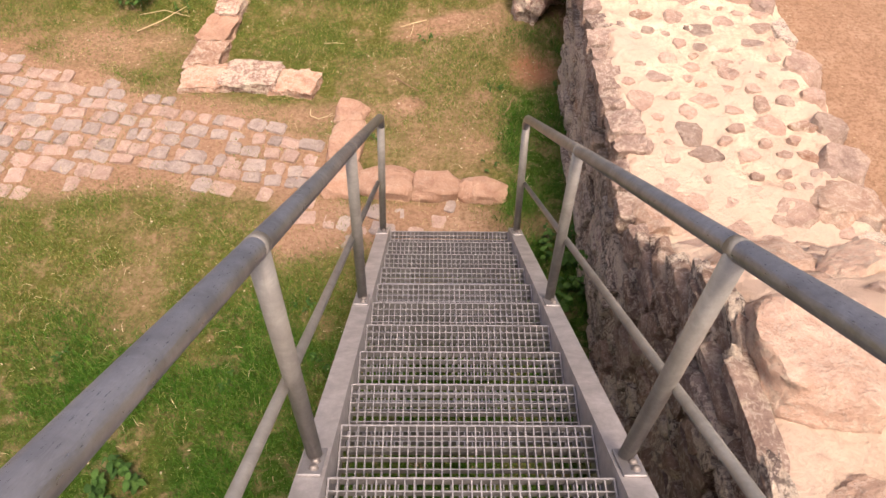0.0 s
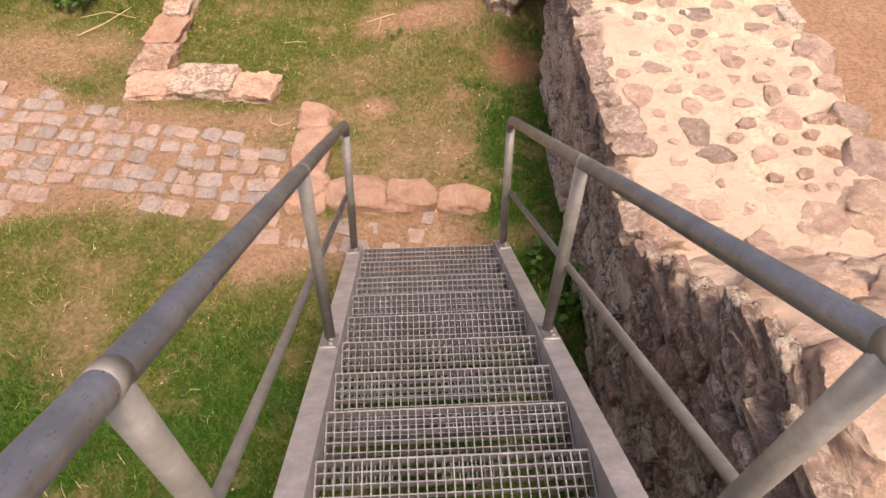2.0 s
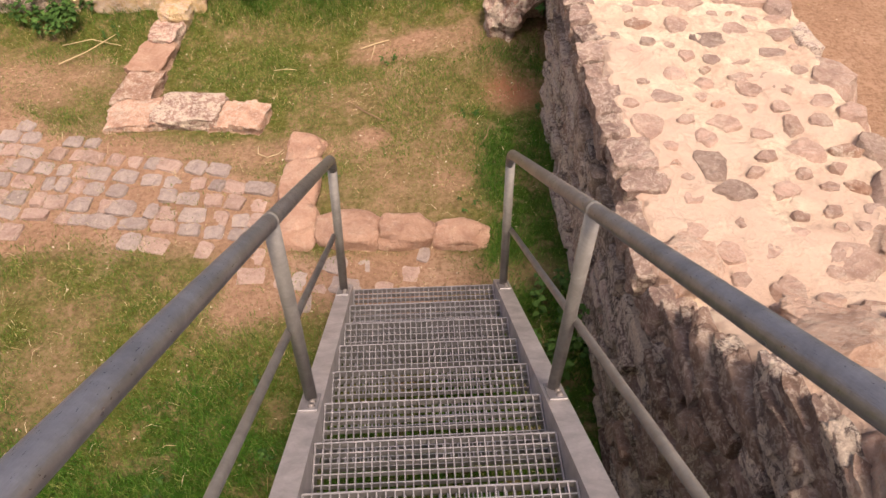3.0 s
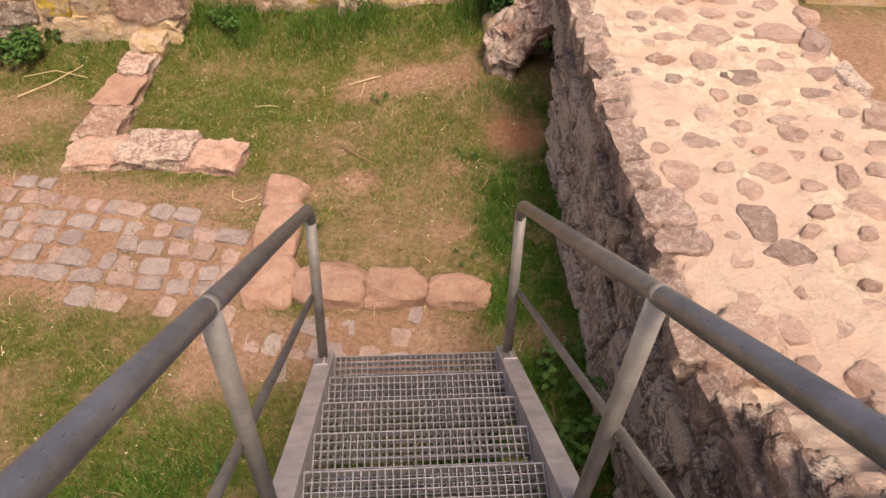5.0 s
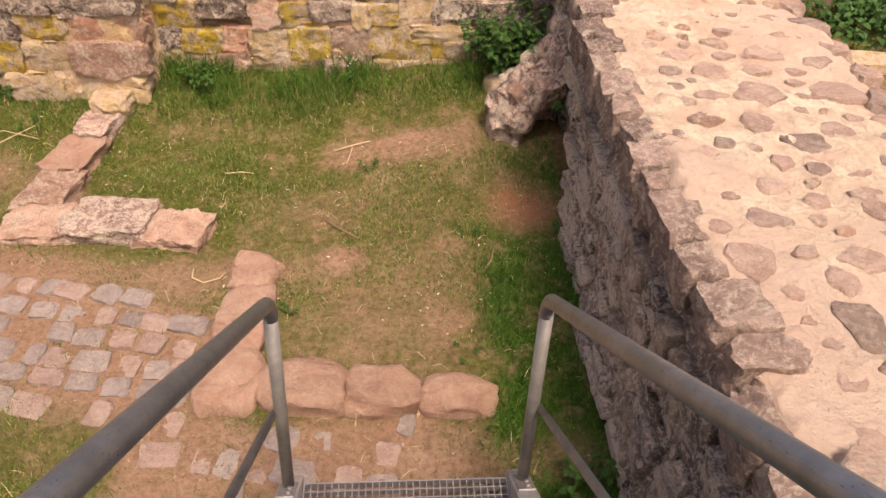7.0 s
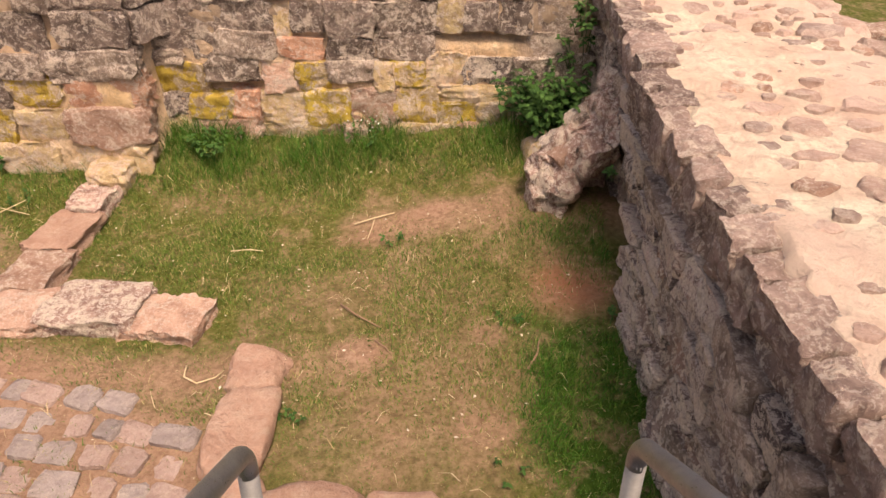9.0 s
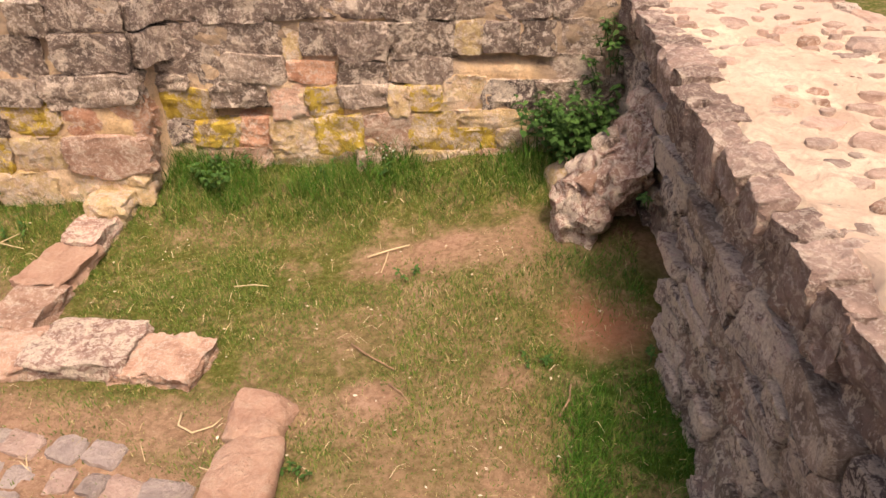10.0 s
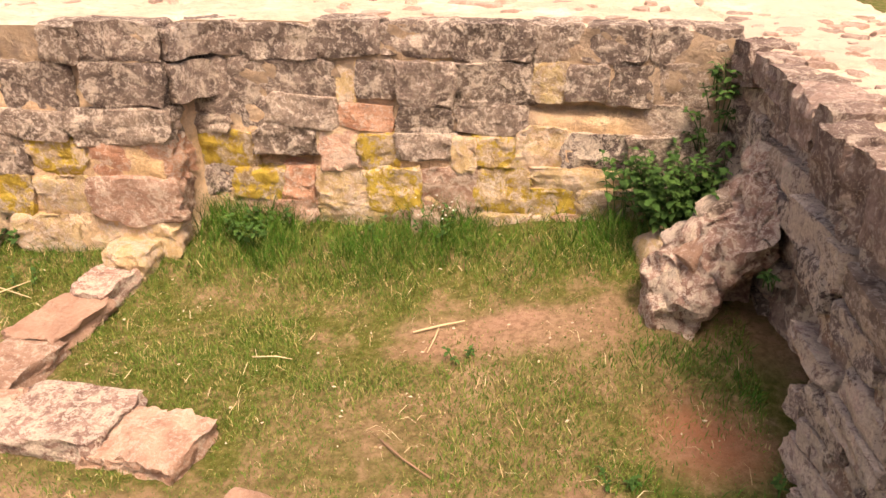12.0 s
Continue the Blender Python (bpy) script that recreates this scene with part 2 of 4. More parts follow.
def stone_mesh(name, seed, mat, cuts=4, power=5.0, rough=0.10, facets=5, flat=False, trim=(0.46, 0.60)):
    """An irregular block in the box -0.5..0.5: a cut cube rounded off, split along a few planes and roughened."""
    verts, index, faces = [], {}, []

    def vid(p):
        key = tuple(round(c, 5) for c in p)
        if key not in index:
            index[key] = len(verts)
            verts.append(Vector(p))
        return index[key]

    n = cuts + 1
    for axis in range(3):
        for side in (-1, 1):
            for i in range(n):
                for j in range(n):
                    quad = []
                    for a, b in ((i, j), (i + 1, j), (i + 1, j + 1), (i, j + 1)):
                        p = [0, 0, 0]
                        p[axis], p[(axis + 1) % 3], p[(axis + 2) % 3] = side, 2 * a / n - 1, 2 * b / n - 1
                        quad.append(vid(p))
                    faces.append(quad if side > 0 else quad[::-1])
    rng = random.Random(seed * 13 + 5)
    off = Vector((seed * 7.31, seed * 3.17, seed * 1.93))
    skew = [rng.uniform(-0.12, 0.12) for _ in range(4)]
    planes = []
    for _ in range(facets):
        d = Vector((rng.choice((-1, 1)) * rng.uniform(0.3, 1), rng.choice((-1, 1)) * rng.uniform(0.1, 1), rng.choice((-1, 1)) * rng.uniform(0.2, 1))).normalized()
        planes.append((d, rng.uniform(*trim)))
    out = []
    for p in verts:
        m = sum(abs(c) ** power for c in p) ** (1 / power)
        q = p / m * 0.5
        for d, far in planes:
            over = q.dot(d) - far
            if over > 0:
                q = q - d * over
        q = q + Vector((skew[0] * q.y + skew[1] * q.z, skew[2] * q.x, skew[3] * q.x))
        q = q + rough * noise.noise_vector(q * 2.3 + off) + rough * 0.5 * noise.noise_vector(q * 5.5 + off) + rough * 0.3 * noise.noise_vector(q * 12 + off)
        if flat:
            q.z = min(q.z, 0.36 + 0.04 * noise.noise(q * 5 + off))
        out.append(q)
    return mesh_of(name, out, faces, mat, True)


def rock_mesh(name, seed, mat, cuts=7, chips=16, low=0.80, rough=0.035, plan=0, reach=(0.36, 0.5), taper=0.0, crease=32):
    """A broken block in the box -0.5..0.5 with chipped arrises; plan gives it a many-sided outline from above."""
    rng = random.Random(seed * 17 + 3)
    off = Vector((seed * 5.13, seed * 2.71, seed * 8.17))
    planes = []
    for _ in range(chips):
        d = Vector((rng.gauss(0, 1), rng.gauss(0, 1), rng.gauss(0, 1))).normalized()
        planes.append((d, 0.5 * (abs(d.x) + abs(d.y) + abs(d.z)) * rng.uniform(low, 0.98)))
    turn = rng.uniform(0, 6.28)
    for k in range(plan):
        a = turn + 2 * math.pi * (k + rng.uniform(-0.3, 0.3)) / plan
        planes.append((Vector((math.cos(a), math.sin(a), rng.uniform(0.0, 0.5))).normalized(), rng.uniform(*reach)))
    index, verts, faces = {}, [], []
    n = cuts + 1
    for axis in range(3):
        for side in (-1, 1):
            for i in range(n):
                for j in range(n):
                    quad = []
                    for a, b in ((i, j), (i + 1, j), (i + 1, j + 1), (i, j + 1)):
                        p = [0, 0, 0]
                        p[axis], p[(axis + 1) % 3], p[(axis + 2) % 3] = side * n, 2 * a - n, 2 * b - n
                        p = tuple(p)
                        if p not in index:
                            index[p] = len(verts)
                            verts.append(Vector(p) / (2 * n))
                        quad.append(index[p])
                    faces.append(quad if side > 0 else quad[::-1])
    out = []
    for q in verts:
        for d, far in planes:
            over = q.dot(d) - far
            if over > 0:
                q = q - d * over
        q = q + rough * noise.noise_vector(q * 2.6 + off) + rough * 0.7 * noise.noise_vector(q * 6.5 + off) + rough * 0.4 * noise.noise_vector(q * 14 + off)
        if taper:
            q.z = q.z * (1 - taper * ease(q.y, -0.2, 0.55)) - 0.3 * taper * ease(q.y, -0.2, 0.55)
        out.append(q)
    me = mesh_of(name, out, faces, mat, True)
    me.set_sharp_from_angle(angle=radians(crease))
    return me


def rock_set(name, mat, count, seed, **kw):
    return [rock_mesh(name, seed + k, mat, **kw) for k in range(count)]


def ease(v, a, b):
    s = min(1.0, max(0.0, (v - a) / (b - a)))
    return s * s * (3 - 2 * s)


def rough_at(x, y, z, scale, octaves=4):
    return noise.fractal(Vector((x, y, z)) * scale, 0.9, 2.0, octaves)


# ---- the lie of the land ----
def level(x, y):
    """Height of the ground: the sunken court by the stairs, and the higher ground outside the walls."""
    z = ease(y, 3.9, 5.0) * (0.06 + 0.05 * max(-0.8, min(1.4, x + 0.5)))
    z += 0.22 * ease(y, 6.0, 6.85) * ease(y, 0, 1)
    z += 0.13 * ease(x, -0.3, 0.55) * ease(y, 5.35, 5.95) * (1 - 0.6 * ease(y, 6.2, 6.8))
    z += 0.02 * rough_at(x, y, 0, 0.9) + 0.008 * rough_at(x, y, 3, 5.0)
    return z + (OUTSIDE - z) * max(ease(x, 1.5, 1.9), ease(y, 7.1, 8.2))


OUTSIDE = 0.02


def blob(x, y, cx, cy, rx, ry, soft=0.5):
    d = math.hypot((x - cx) / rx, (y - cy) / ry) + 0.35 * rough_at(x, y, 7, 2.6, 3)
    return 1 - ease(d, 1 - soft, 1 + soft)


def cobbled(x, y):
    """How much a place belongs to the cobbled path."""
    low = 3.80 + 0.10 * math.sin(x * 2.1)
    high = 4.52 - 0.30 * (x + 1.23) * (1 if x > -2.7 else 1.35) - (0.12 if x < -2.7 else 0)
    d = min(y - low, high - y, -0.98 - x)
    lower = min(y - 3.34, 3.74 - y, x + 1.15, 0.10 - x)
    return max(d, lower)


def bare(x, y):
    """1 where the earth lies bare, 0 under full turf."""
    w = 0.16 * rough_at(x, y, 11, 1.7, 4)
    v = ease(cobbled(x, y) + w, -0.28, 0.08)
    v = max(v, ease(min(x + 0.58, 0.54 - x, 6.14 - y, y - 5.72) + 0.07 * rough_at(x, y, 27, 4.0, 4), -0.02, 0.11) * (0.80 + 0.4 * rough_at(x, y, 23, 3.5, 3)), blob(x, y, 0.74, 5.26, 0.24, 0.24, 0.5) * 0.9)
    v = max(v, blob(x, y, 0.05, 4.65, 0.5, 0.4, 0.7) * 0.55, blob(x, y, -0.33, 4.85, 0.14, 0.12, 0.5), blob(x, y, -0.2, 5.35, 0.6, 0.35, 0.7) * 0.4, blob(x, y, 0.3, 4.95, 0.12, 0.1, 0.5) * 0.8, blob(x, y, 0.25, 4.4, 0.16, 0.12, 0.5) * 0.8)
    v = max(v, blob(x, y, -0.2, 3.55, 0.9, 0.22, 0.5), blob(x, y, -1.7, 4.70, 1.3, 0.18, 0.6) * 0.85, blob(x, y, -3.2, 5.6, 0.7, 0.4, 0.6) * 0.85)
    if x > 1.6:
        v = max(v, ease(x + 0.5 * rough_at(x, y, 17, 0.6, 3), 1.8, 2.4) * (1 - ease(x + 0.6 * rough_at(x, y, 18, 0.7, 3), 4.4, 5.6)) * (1 - ease(y, 6.8, 7.8)))
    return v


def turf(x, y):
    near_wall = max(1 - ease(abs(x - 0.85), 0.05, 0.4), 0) * (1 if y < 5.0 else 0)
    t = 0.98 + 0.6 * rough_at(x, y, 0, 1.1, 4) + 0.5 * near_wall * 1.6 + 0.6 * ease(y, 6.25, 6.6) + 0.5 * lushness(x, y)
    return max(0.0, min(1.0, t)) * (1 - 0.93 * bare(x, y))


def lushness(x, y):
    """Where the grass grows thick and dark: under and beside the stairs, along the side wall and the back wall. Under
    the stairs the dark colour also paints in their shade.
    """
    v = ease(2.0 - math.hypot((x + 1.2) / 1.5, (y - 1.3) / 0.95), 0.0, 1.1)
    # last term: dark turf under the stairs, with the shade there painted in
    v = max(v, 0.7 * blob(x, y, 0.8, 5.62, 0.3, 0.2), 0.4 * ease(y, 6.2, 6.6), ease(0.5 - abs(x - 0.5), 0, 0.2) * (1 - ease(y, 2.9, 3.3)))
    v = v * max(0.0, min(1.0, 0.85 + 0.9 * rough_at(x, y, 31, 1.8, 4)))
    strip = ease(0.62 - abs(x - 0.98) + 0.10 * rough_at(x, y, 33, 3.0, 3), 0.0, 0.24) * (1 - ease(y, 4.85, 5.15))
    return max(v, strip * min(1.0, 0.95 + 0.3 * rough_at(x, y, 35, 4.0, 3)))


def axis_steps(lo, hi, step, far):
    """Even fine steps from lo to hi, then ever wider ones out to far."""
    mid = list(np.arange(lo, hi + 1e-6, step))
    out, d, v = [], step, hi
    while v < far:
        d *= 1.6
        v += d
        out.append(v)
    left, d, v = [], step, lo
    while v > -far:
        d *= 1.6
        v -= d
        left.append(v)
    return left[::-1] + mid + out


def build_ground():
    xs, ys = axis_steps(-4.6, 3.4, 0.05, 400), axis_steps(-1.0, 7.4, 0.05, 400)
    verts = [(x, y, level(x, y)) for y in ys for x in xs]
    w = len(xs)
    faces = [(j * w + i, j * w + i + 1, (j + 1) * w + i + 1, (j + 1) * w + i) for j in range(len(ys) - 1) for i in range(w - 1)]
    me = mesh_of("ground", verts, faces, GROUND, True)
    for key, f in (("turf", turf), ("lush", lushness), ("red", lambda x, y: blob(x, y, 0.74, 5.26, 0.24, 0.24, 0.6))):
        layer = me.attributes.new(key, "FLOAT", "POINT")
        layer.data.foreach_set("value", [f(x, y) for x, y, z in verts])
    return tagged(new("ground", me), "patchy turf and reddish trodden earth of a castle court", "ground", kind="structure")


ground = build_ground()

# ---- walls: mortar cores ----
SIDE_TOP, BACK_TOP = 1.33, 1.365


def side_top(y):
    """Height of the side wall's top: level along the court, climbing in ragged courses beside the stairs."""
    y = y + 0.05 * rough_at(4, y, 0, 3.0, 2)
    run = max(0.0, 2.32 - y)
    step = math.floor(run / 0.09)
    rise = 0.085 * (step + ease(run / 0.09 - step, 0.3, 0.95))
    return SIDE_TOP + min(rise, 0.66) + 0.13 * ease(-y, -1.62, -1.35)


def side_edge(y):
    """x of the side wall's inner face at its top."""
    return 0.965 + 0.09 * ease(y, 5.2, 6.2) + 0.03 * rough_at(0, y, 5, 1.5, 3)


def side_foot(y):
    return 0.985 + 0.16 * ease(y, 5.25, 5.75) + 0.02 * rough_at(0, y, 9, 2.0, 3)


def side_face(y, z):
    """x of the side wall's inner face at a height, with the hollow washed out under the broken stub."""
    s = max(0.0, min(1.0, (z + 0.2) / (side_top(y) + 0.2)))
    x = side_foot(y) + (side_edge(y) - side_foot(y)) * s ** 1.5
    return x + 0.26 * math.exp(-((y - 5.48) / 0.24) ** 4 - ((z - 0.36) / 0.30) ** 4)


def shell(name, rows, mat):
    """A skin through rows of points, all rows of one length."""
    w = len(rows[0])
    verts = [p for r in rows for p in r]
    faces = [(j * w + i, j * w + i + 1, (j + 1) * w + i + 1, (j + 1) * w + i) for j in range(len(rows) - 1) for i in range(w - 1)]
    return mesh_of(name, verts, faces, mat, True)


def mark(me, key, f):
    """Stores the spread of a stain or wear over a mesh."""
    layer = me.attributes.new(key, "FLOAT", "POINT")
    layer.data.foreach_set("value", [f(*v.co) for v in me.vertices])


def build_side_wall():
    wall = thing("wall_east", "ruined rubble wall with a flat pale mortar top", "wall", kind="structure")
    ys = list(np.arange(-1.3, 8.7, 0.026))
    face, top, outer = [], [], []
    for y in ys:
        h = side_top(y)
        r = []
        for k in range(52):
            z = -0.25 + k / 51 * (h + 0.25)
            lump = noise.voronoi(Vector((0.5, y * 6.5, z * 13.0)) + 0.5 * noise.noise_vector(Vector((2, y * 5, z * 8))))[0]
            x = side_face(y, z) + 0.030 - 0.05 * min(0.7, lump[1] - lump[0]) + 0.02 * rough_at(1, y, z, 3.5) + 0.018 * rough_at(1, y, z, 14.0) + 0.03 * ease(k, 48, 51)
            r.append((x, y, z - 0.02 * ease(k, 48, 51)))
        face.append(r)
        t = []
        o = 2.30 + 0.08 * rough_at(3, y, 0, 1.2)
        for k in range(61):
            s = k / 60
            x = r[-1][0] + (o - r[-1][0]) * s
            z = h + 0.03 * rough_at(x, y, 2, 1.6) + 0.020 * rough_at(x, y, 4, 7.0, 5) - 0.08 * ease(s, 0.9, 1.0)
            t.append((x, y, z if k else r[-1][2]))
        top.append(t)
        outer.append([(t[-1][0] + 0.01 * k + 0.03 * rough_at(9, y, k, 3) * (k > 0), y, t[-1][2] * (1 - k / 11) - 0.2 * k / 11) for k in range(12)])
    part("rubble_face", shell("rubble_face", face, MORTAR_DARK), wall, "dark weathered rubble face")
    me = shell("mortar_top", top, MORTAR_TOP)
    mark(me, "worn", lambda x, y, z: max(0.0, min(1.0, ease(3.25 - y + 0.9 * rough_at(x, y, 41, 1.4, 4), 0.0, 1.3) * (0.75 + 0.8 * rough_at(x, y, 43, 2.5, 4)) + ease(rough_at(x, y, 47, 1.1, 4), 0.05, 0.35))))
    part("mortar_top", me, wall, "pale lime mortar capping")
    part("outer_face", shell("outer_face", outer, MORTAR_WALL), wall)
    return wall


def back_front(x):
    """y of the back wall's front: a splayed, plastered corner brings it forward at the pier."""
    return 6.80 - 0.30 * (1 - ease(x, -1.85, -1.74))


def hollow(x, z):
    """Depth of the joints that the weather has washed out of the back wall."""
    return 0.14 * math.exp(-((x + 1.28) / 0.17) ** 2 - ((z - 0.61) / 0.045) ** 2) + 0.12 * math.exp(-((x - 0.36) / 0.24) ** 2 - ((z - 0.955) / 0.03) ** 2) + 0.09 * math.exp(-((x - 0.12) / 0.10) ** 2 - ((z - 0.645) / 0.02) ** 2) + 0.08 * math.exp(-((x + 0.32) / 0.06) ** 2 - ((z - 0.80) / 0.02) ** 2)


def build_upper_wall():
    """The high wall on which the stairs' landing rests, behind the start of the walk."""
    wall = thing("wall_south", "plain high sandstone wall that carries the landing", "wall", kind="structure")
    rows = []
    for x in np.arange(-2.6, 3.01, 0.1):
        prof = [(-1.28, z) for z in np.linspace(-0.2, 3.44, 24)] + [(y, 3.45) for y in np.linspace(-1.32, -2.2, 8)] + [(-2.24, z) for z in np.linspace(3.4, -0.2, 12)]
        rows.append([(x, y + 0.03 * rough_at(x, y, z, 2.5), z + 0.015 * rough_at(x, y, z, 3.0)) for y, z in prof])
    part("masonry", shell("masonry", rows, MORTAR_WALL), wall)
    for side in (rows[0], rows[-1]):
        cap = mesh_of("wall_end", side, [tuple(range(len(side)))], MORTAR_WALL)
        part("wall_end", cap, wall)


def build_back_wall():
    wall = thing("wall_north", "low sandstone wall of uneven courses with flat mortared top", "wall", kind="structure")
    xs = list(np.arange(-6.5, 1.05, 0.03))
    face, top = [], []
    for x in xs:
        y0 = back_front(x)
        r = [(x, y0 + 0.004 - 0.014 * (1 - ease(z, 0.75, 0.95)) + 0.026 * rough_at(x, 1, z, 3.5) + 0.016 * rough_at(x, 1, z, 13.0) + hollow(x, z), z) for z in np.linspace(-0.1, BACK_TOP, 50)]
        face.append(r)
        t = [(x, r[-1][1] + s * (8.7 - r[-1][1]), r[-1][2] + (0.025 * rough_at(x, s * 1.2, 2, 2.0) + 0.012 * rough_at(x, s * 1.2, 2, 9.0)) * (s > 0) - 0.25 * ease(s, 0.95, 1.0)) for s in np.linspace(0, 1, 40)]
        top.append(t)
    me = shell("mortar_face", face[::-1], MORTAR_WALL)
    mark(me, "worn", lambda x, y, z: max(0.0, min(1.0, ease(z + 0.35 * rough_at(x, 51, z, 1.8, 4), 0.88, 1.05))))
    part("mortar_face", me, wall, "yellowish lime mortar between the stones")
    part("mortar_top", shell("mortar_top", top[::-1], MORTAR_TOP), wall, "pale lime mortar capping")
    return wall


side_wall, back_wall = build_side_wall(), build_back_wall()
build_upper_wall()

# ---- the stairs ----
GOING, RISE, NOSE = 0.2538, 0.1872, 0.1615
SLOPE = RISE / GOING
STAIR = pose(0.043, 3.345, 0, 0, 0, 1.3)
TREADS = 18


def build_stairs():
    stair = thing("steel_staircase", "galvanised steel staircase with open grating treads and tube railings", "staircase", STAIR)
    nx, ny, half, deep = 30, 7, 0.418, 0.262
    bars = [(-half + i * 2 * half / nx - 0.0021, -half + i * 2 * half / nx + 0.0021, -deep, 0, -0.03, -0.0012) for i in range(nx + 1)]
    bars += [(-half, half, -j * deep / ny - 0.0021, -j * deep / ny + 0.0021, -0.03, 0) for j in range(1, ny + 1)]
    bars += [(-half, half, -0.003, 0.003, -0.036, 0.002)]
    bars += [(s * half - 0.003, s * half + 0.003, -deep, 0.002, -0.07, 0.002) for s in (-1, 1)]
    tread = boxes_mesh("tread", bars, STEEL)
    for k in range(TREADS):
        ob = part("tread", tread, stair, "galvanised grating tread" if k == 0 else "")
        ob.location = (0, -GOING * k, NOSE + RISE * k)
    top_y = -GOING * TREADS

    def line(y):
        return NOSE - SLOPE * y

    for s in (-1, 1):
        # channel stringer: web and outward flanges, cut plumb at the foot
        y0, y1 = 0.035, top_y - 0.1
        prof = ((0.424, FLANGE), (0.508, FLANGE), (0.508, FLANGE - 0.008), (0.431, FLANGE - 0.008), (0.431, -0.192), (0.508, -0.192), (0.508, -0.20), (0.424, -0.20))
        verts = [(s * x, y, max(line(y) + d, 0.0 if d < 0 else 0.02)) for y in (y0, y1) for x, d in prof]
        faces = [(k, (k + 1) % 8, 8 + (k + 1) % 8, 8 + k) for k in range(8)] + [(0, 3, 2, 1), (0, 7, 4, 3), (4, 7, 6, 5), (8, 9, 10, 11), (8, 11, 12, 15), (12, 13, 14, 15)]
        me = mesh_of("stringer", verts, faces, STEEL_FLANGE)
        part("stringer", me, stair)
        # posts at even steps, with a bolted foot plate
        x, xk, xr = s * 0.468, s * KNEE_X, s * 0.434   # the posts lean in a little
        for k in range(4):
            y = POST - 1.2 * k
            top = y - (0.07 if k else 0.0)
            foot, head = line(y) + FLANGE, line(top) + RAIL - (0.0 if k else 0.05)
            post = part("post", tube_mesh("post", [(x, y, foot), (xr, top, head)], 0.0235, STEEL_POST), stair)
            plate = part("foot_plate", boxes_mesh("foot_plate", [(-0.034, 0.034, -0.115, 0.032, 0.001, 0.010)], STEEL, 0.002), post)
            plate.matrix_local = pose(x, y, line(y) + FLANGE, -math.degrees(math.atan(SLOPE)))
            if k:
                part("collar", tube_mesh("collar", [(xr, top + 0.016, line(top + 0.016) + RAIL), (xr, top - 0.016, line(top - 0.016) + RAIL)], 0.0245, STEEL_POST), post)
            for d in (-0.048, -0.086):
                bolt = tube_mesh("bolt", [(0, 0, 0.008), (0, 0, 0.011), (0, 0, 0.0112), (0, 0, 0.019), (0, 0, 0.022)], [0.016, 0.016, 0.012, 0.012, 0.008], STEEL_BRIGHT, 6)
                b = part("bolt", bolt, post)
                b.matrix_local = pose(x, y, line(y) + FLANGE, -math.degrees(math.atan(SLOPE))) @ pose(0.01, d, 0)
        bend = [(xr, POST, line(POST) + RAIL - 0.07)] + [(xr, POST - 0.04 * (1 - math.cos(a)), line(POST - 0.04 * (1 - math.cos(a))) + RAIL - 0.045 * (1 - math.sin(a))) for a in np.linspace(0, math.pi / 2, 7)]
        part("handrail", tube_mesh("handrail", bend + [(xr, top_y, line(top_y) + RAIL)], 0.0238, STEEL_RAIL), stair, "dull grey tube handrail")
        part("knee_rail", tube_mesh("knee_rail", [(xk, POST, line(POST) + KNEE), (xk, top_y, line(top_y) + KNEE)], 0.0145, STEEL_POST), stair)
    landing = [(-0.52, 0.52, top_y - 0.9, top_y - 0.1, line(top_y) - 0.03, line(top_y))]
    part("landing", boxes_mesh("landing", landing, STEEL, 0.004), stair)
    return stair


RAIL, KNEE, KNEE_X = 1.065, 0.516, 0.476
POST, FLANGE = -0.06, 0.035
stairs = build_stairs()


# ---- stones of the walls ----
BLOCKS = {k: rock_set("stone", m, 6, 10 * i, cuts=8, chips=18, low=0.86, rough=0.05) for i, (k, m) in enumerate(
    (("D", STONE_DARK), ("S", STONE_SHADE), ("Q", STONE_TOP), ("G", STONE_GREY), ("P", STONE_PINK), ("R", STONE_RED), ("Y", STONE_YELLOW), ("T", STONE_TAN)))}
CRUSTED = rock_set("stone", STONE_CRUST, 8, 800, cuts=8, chips=20, low=0.84, rough=0.06)
BROKEN = {k: rock_set("stone", m, 6, 700 + 10 * i, cuts=9, chips=20, low=0.82, rough=0.08) for i, (k, m) in enumerate(
    (("D", STONE_DARK), ("G", STONE_GREY), ("P", STONE_PINK), ("R", STONE_RED), ("Y", STONE_YELLOW), ("T", STONE_TAN), ("B", STONE_BRINK)))}
SLABS = {k: rock_set("stone", m, 6, 200 + 10 * i, cuts=7, chips=20, low=0.74, rough=0.06, taper=0.35) for i, (k, m) in enumerate(
    (("D", STONE_COURSE), ("S", STONE_BRINK), ("G", STONE_DARK)))}
FLATS = {k: rock_set("stone", m, 8, 100 + 10 * i, cuts=7, chips=8, low=0.80, rough=0.05, plan=7, reach=(0.38, 0.52)) for i, (k, m) in enumerate(
    (("P", STONE_TOP), ("G", STONE_TOPGREY), ("D", STONE_SHADE), ("R", STONE_PINK)))}
rnd = random.Random(4)


def stone(parent, meshes, place, size, turn=(0, 0, 0), name="stone"):
    ob = new(name, rnd.choice(meshes))
    ob.parent = parent
    ob.matrix_local = pose(*place, *turn) @ Matrix.Diagonal((*size, 1))
    return ob


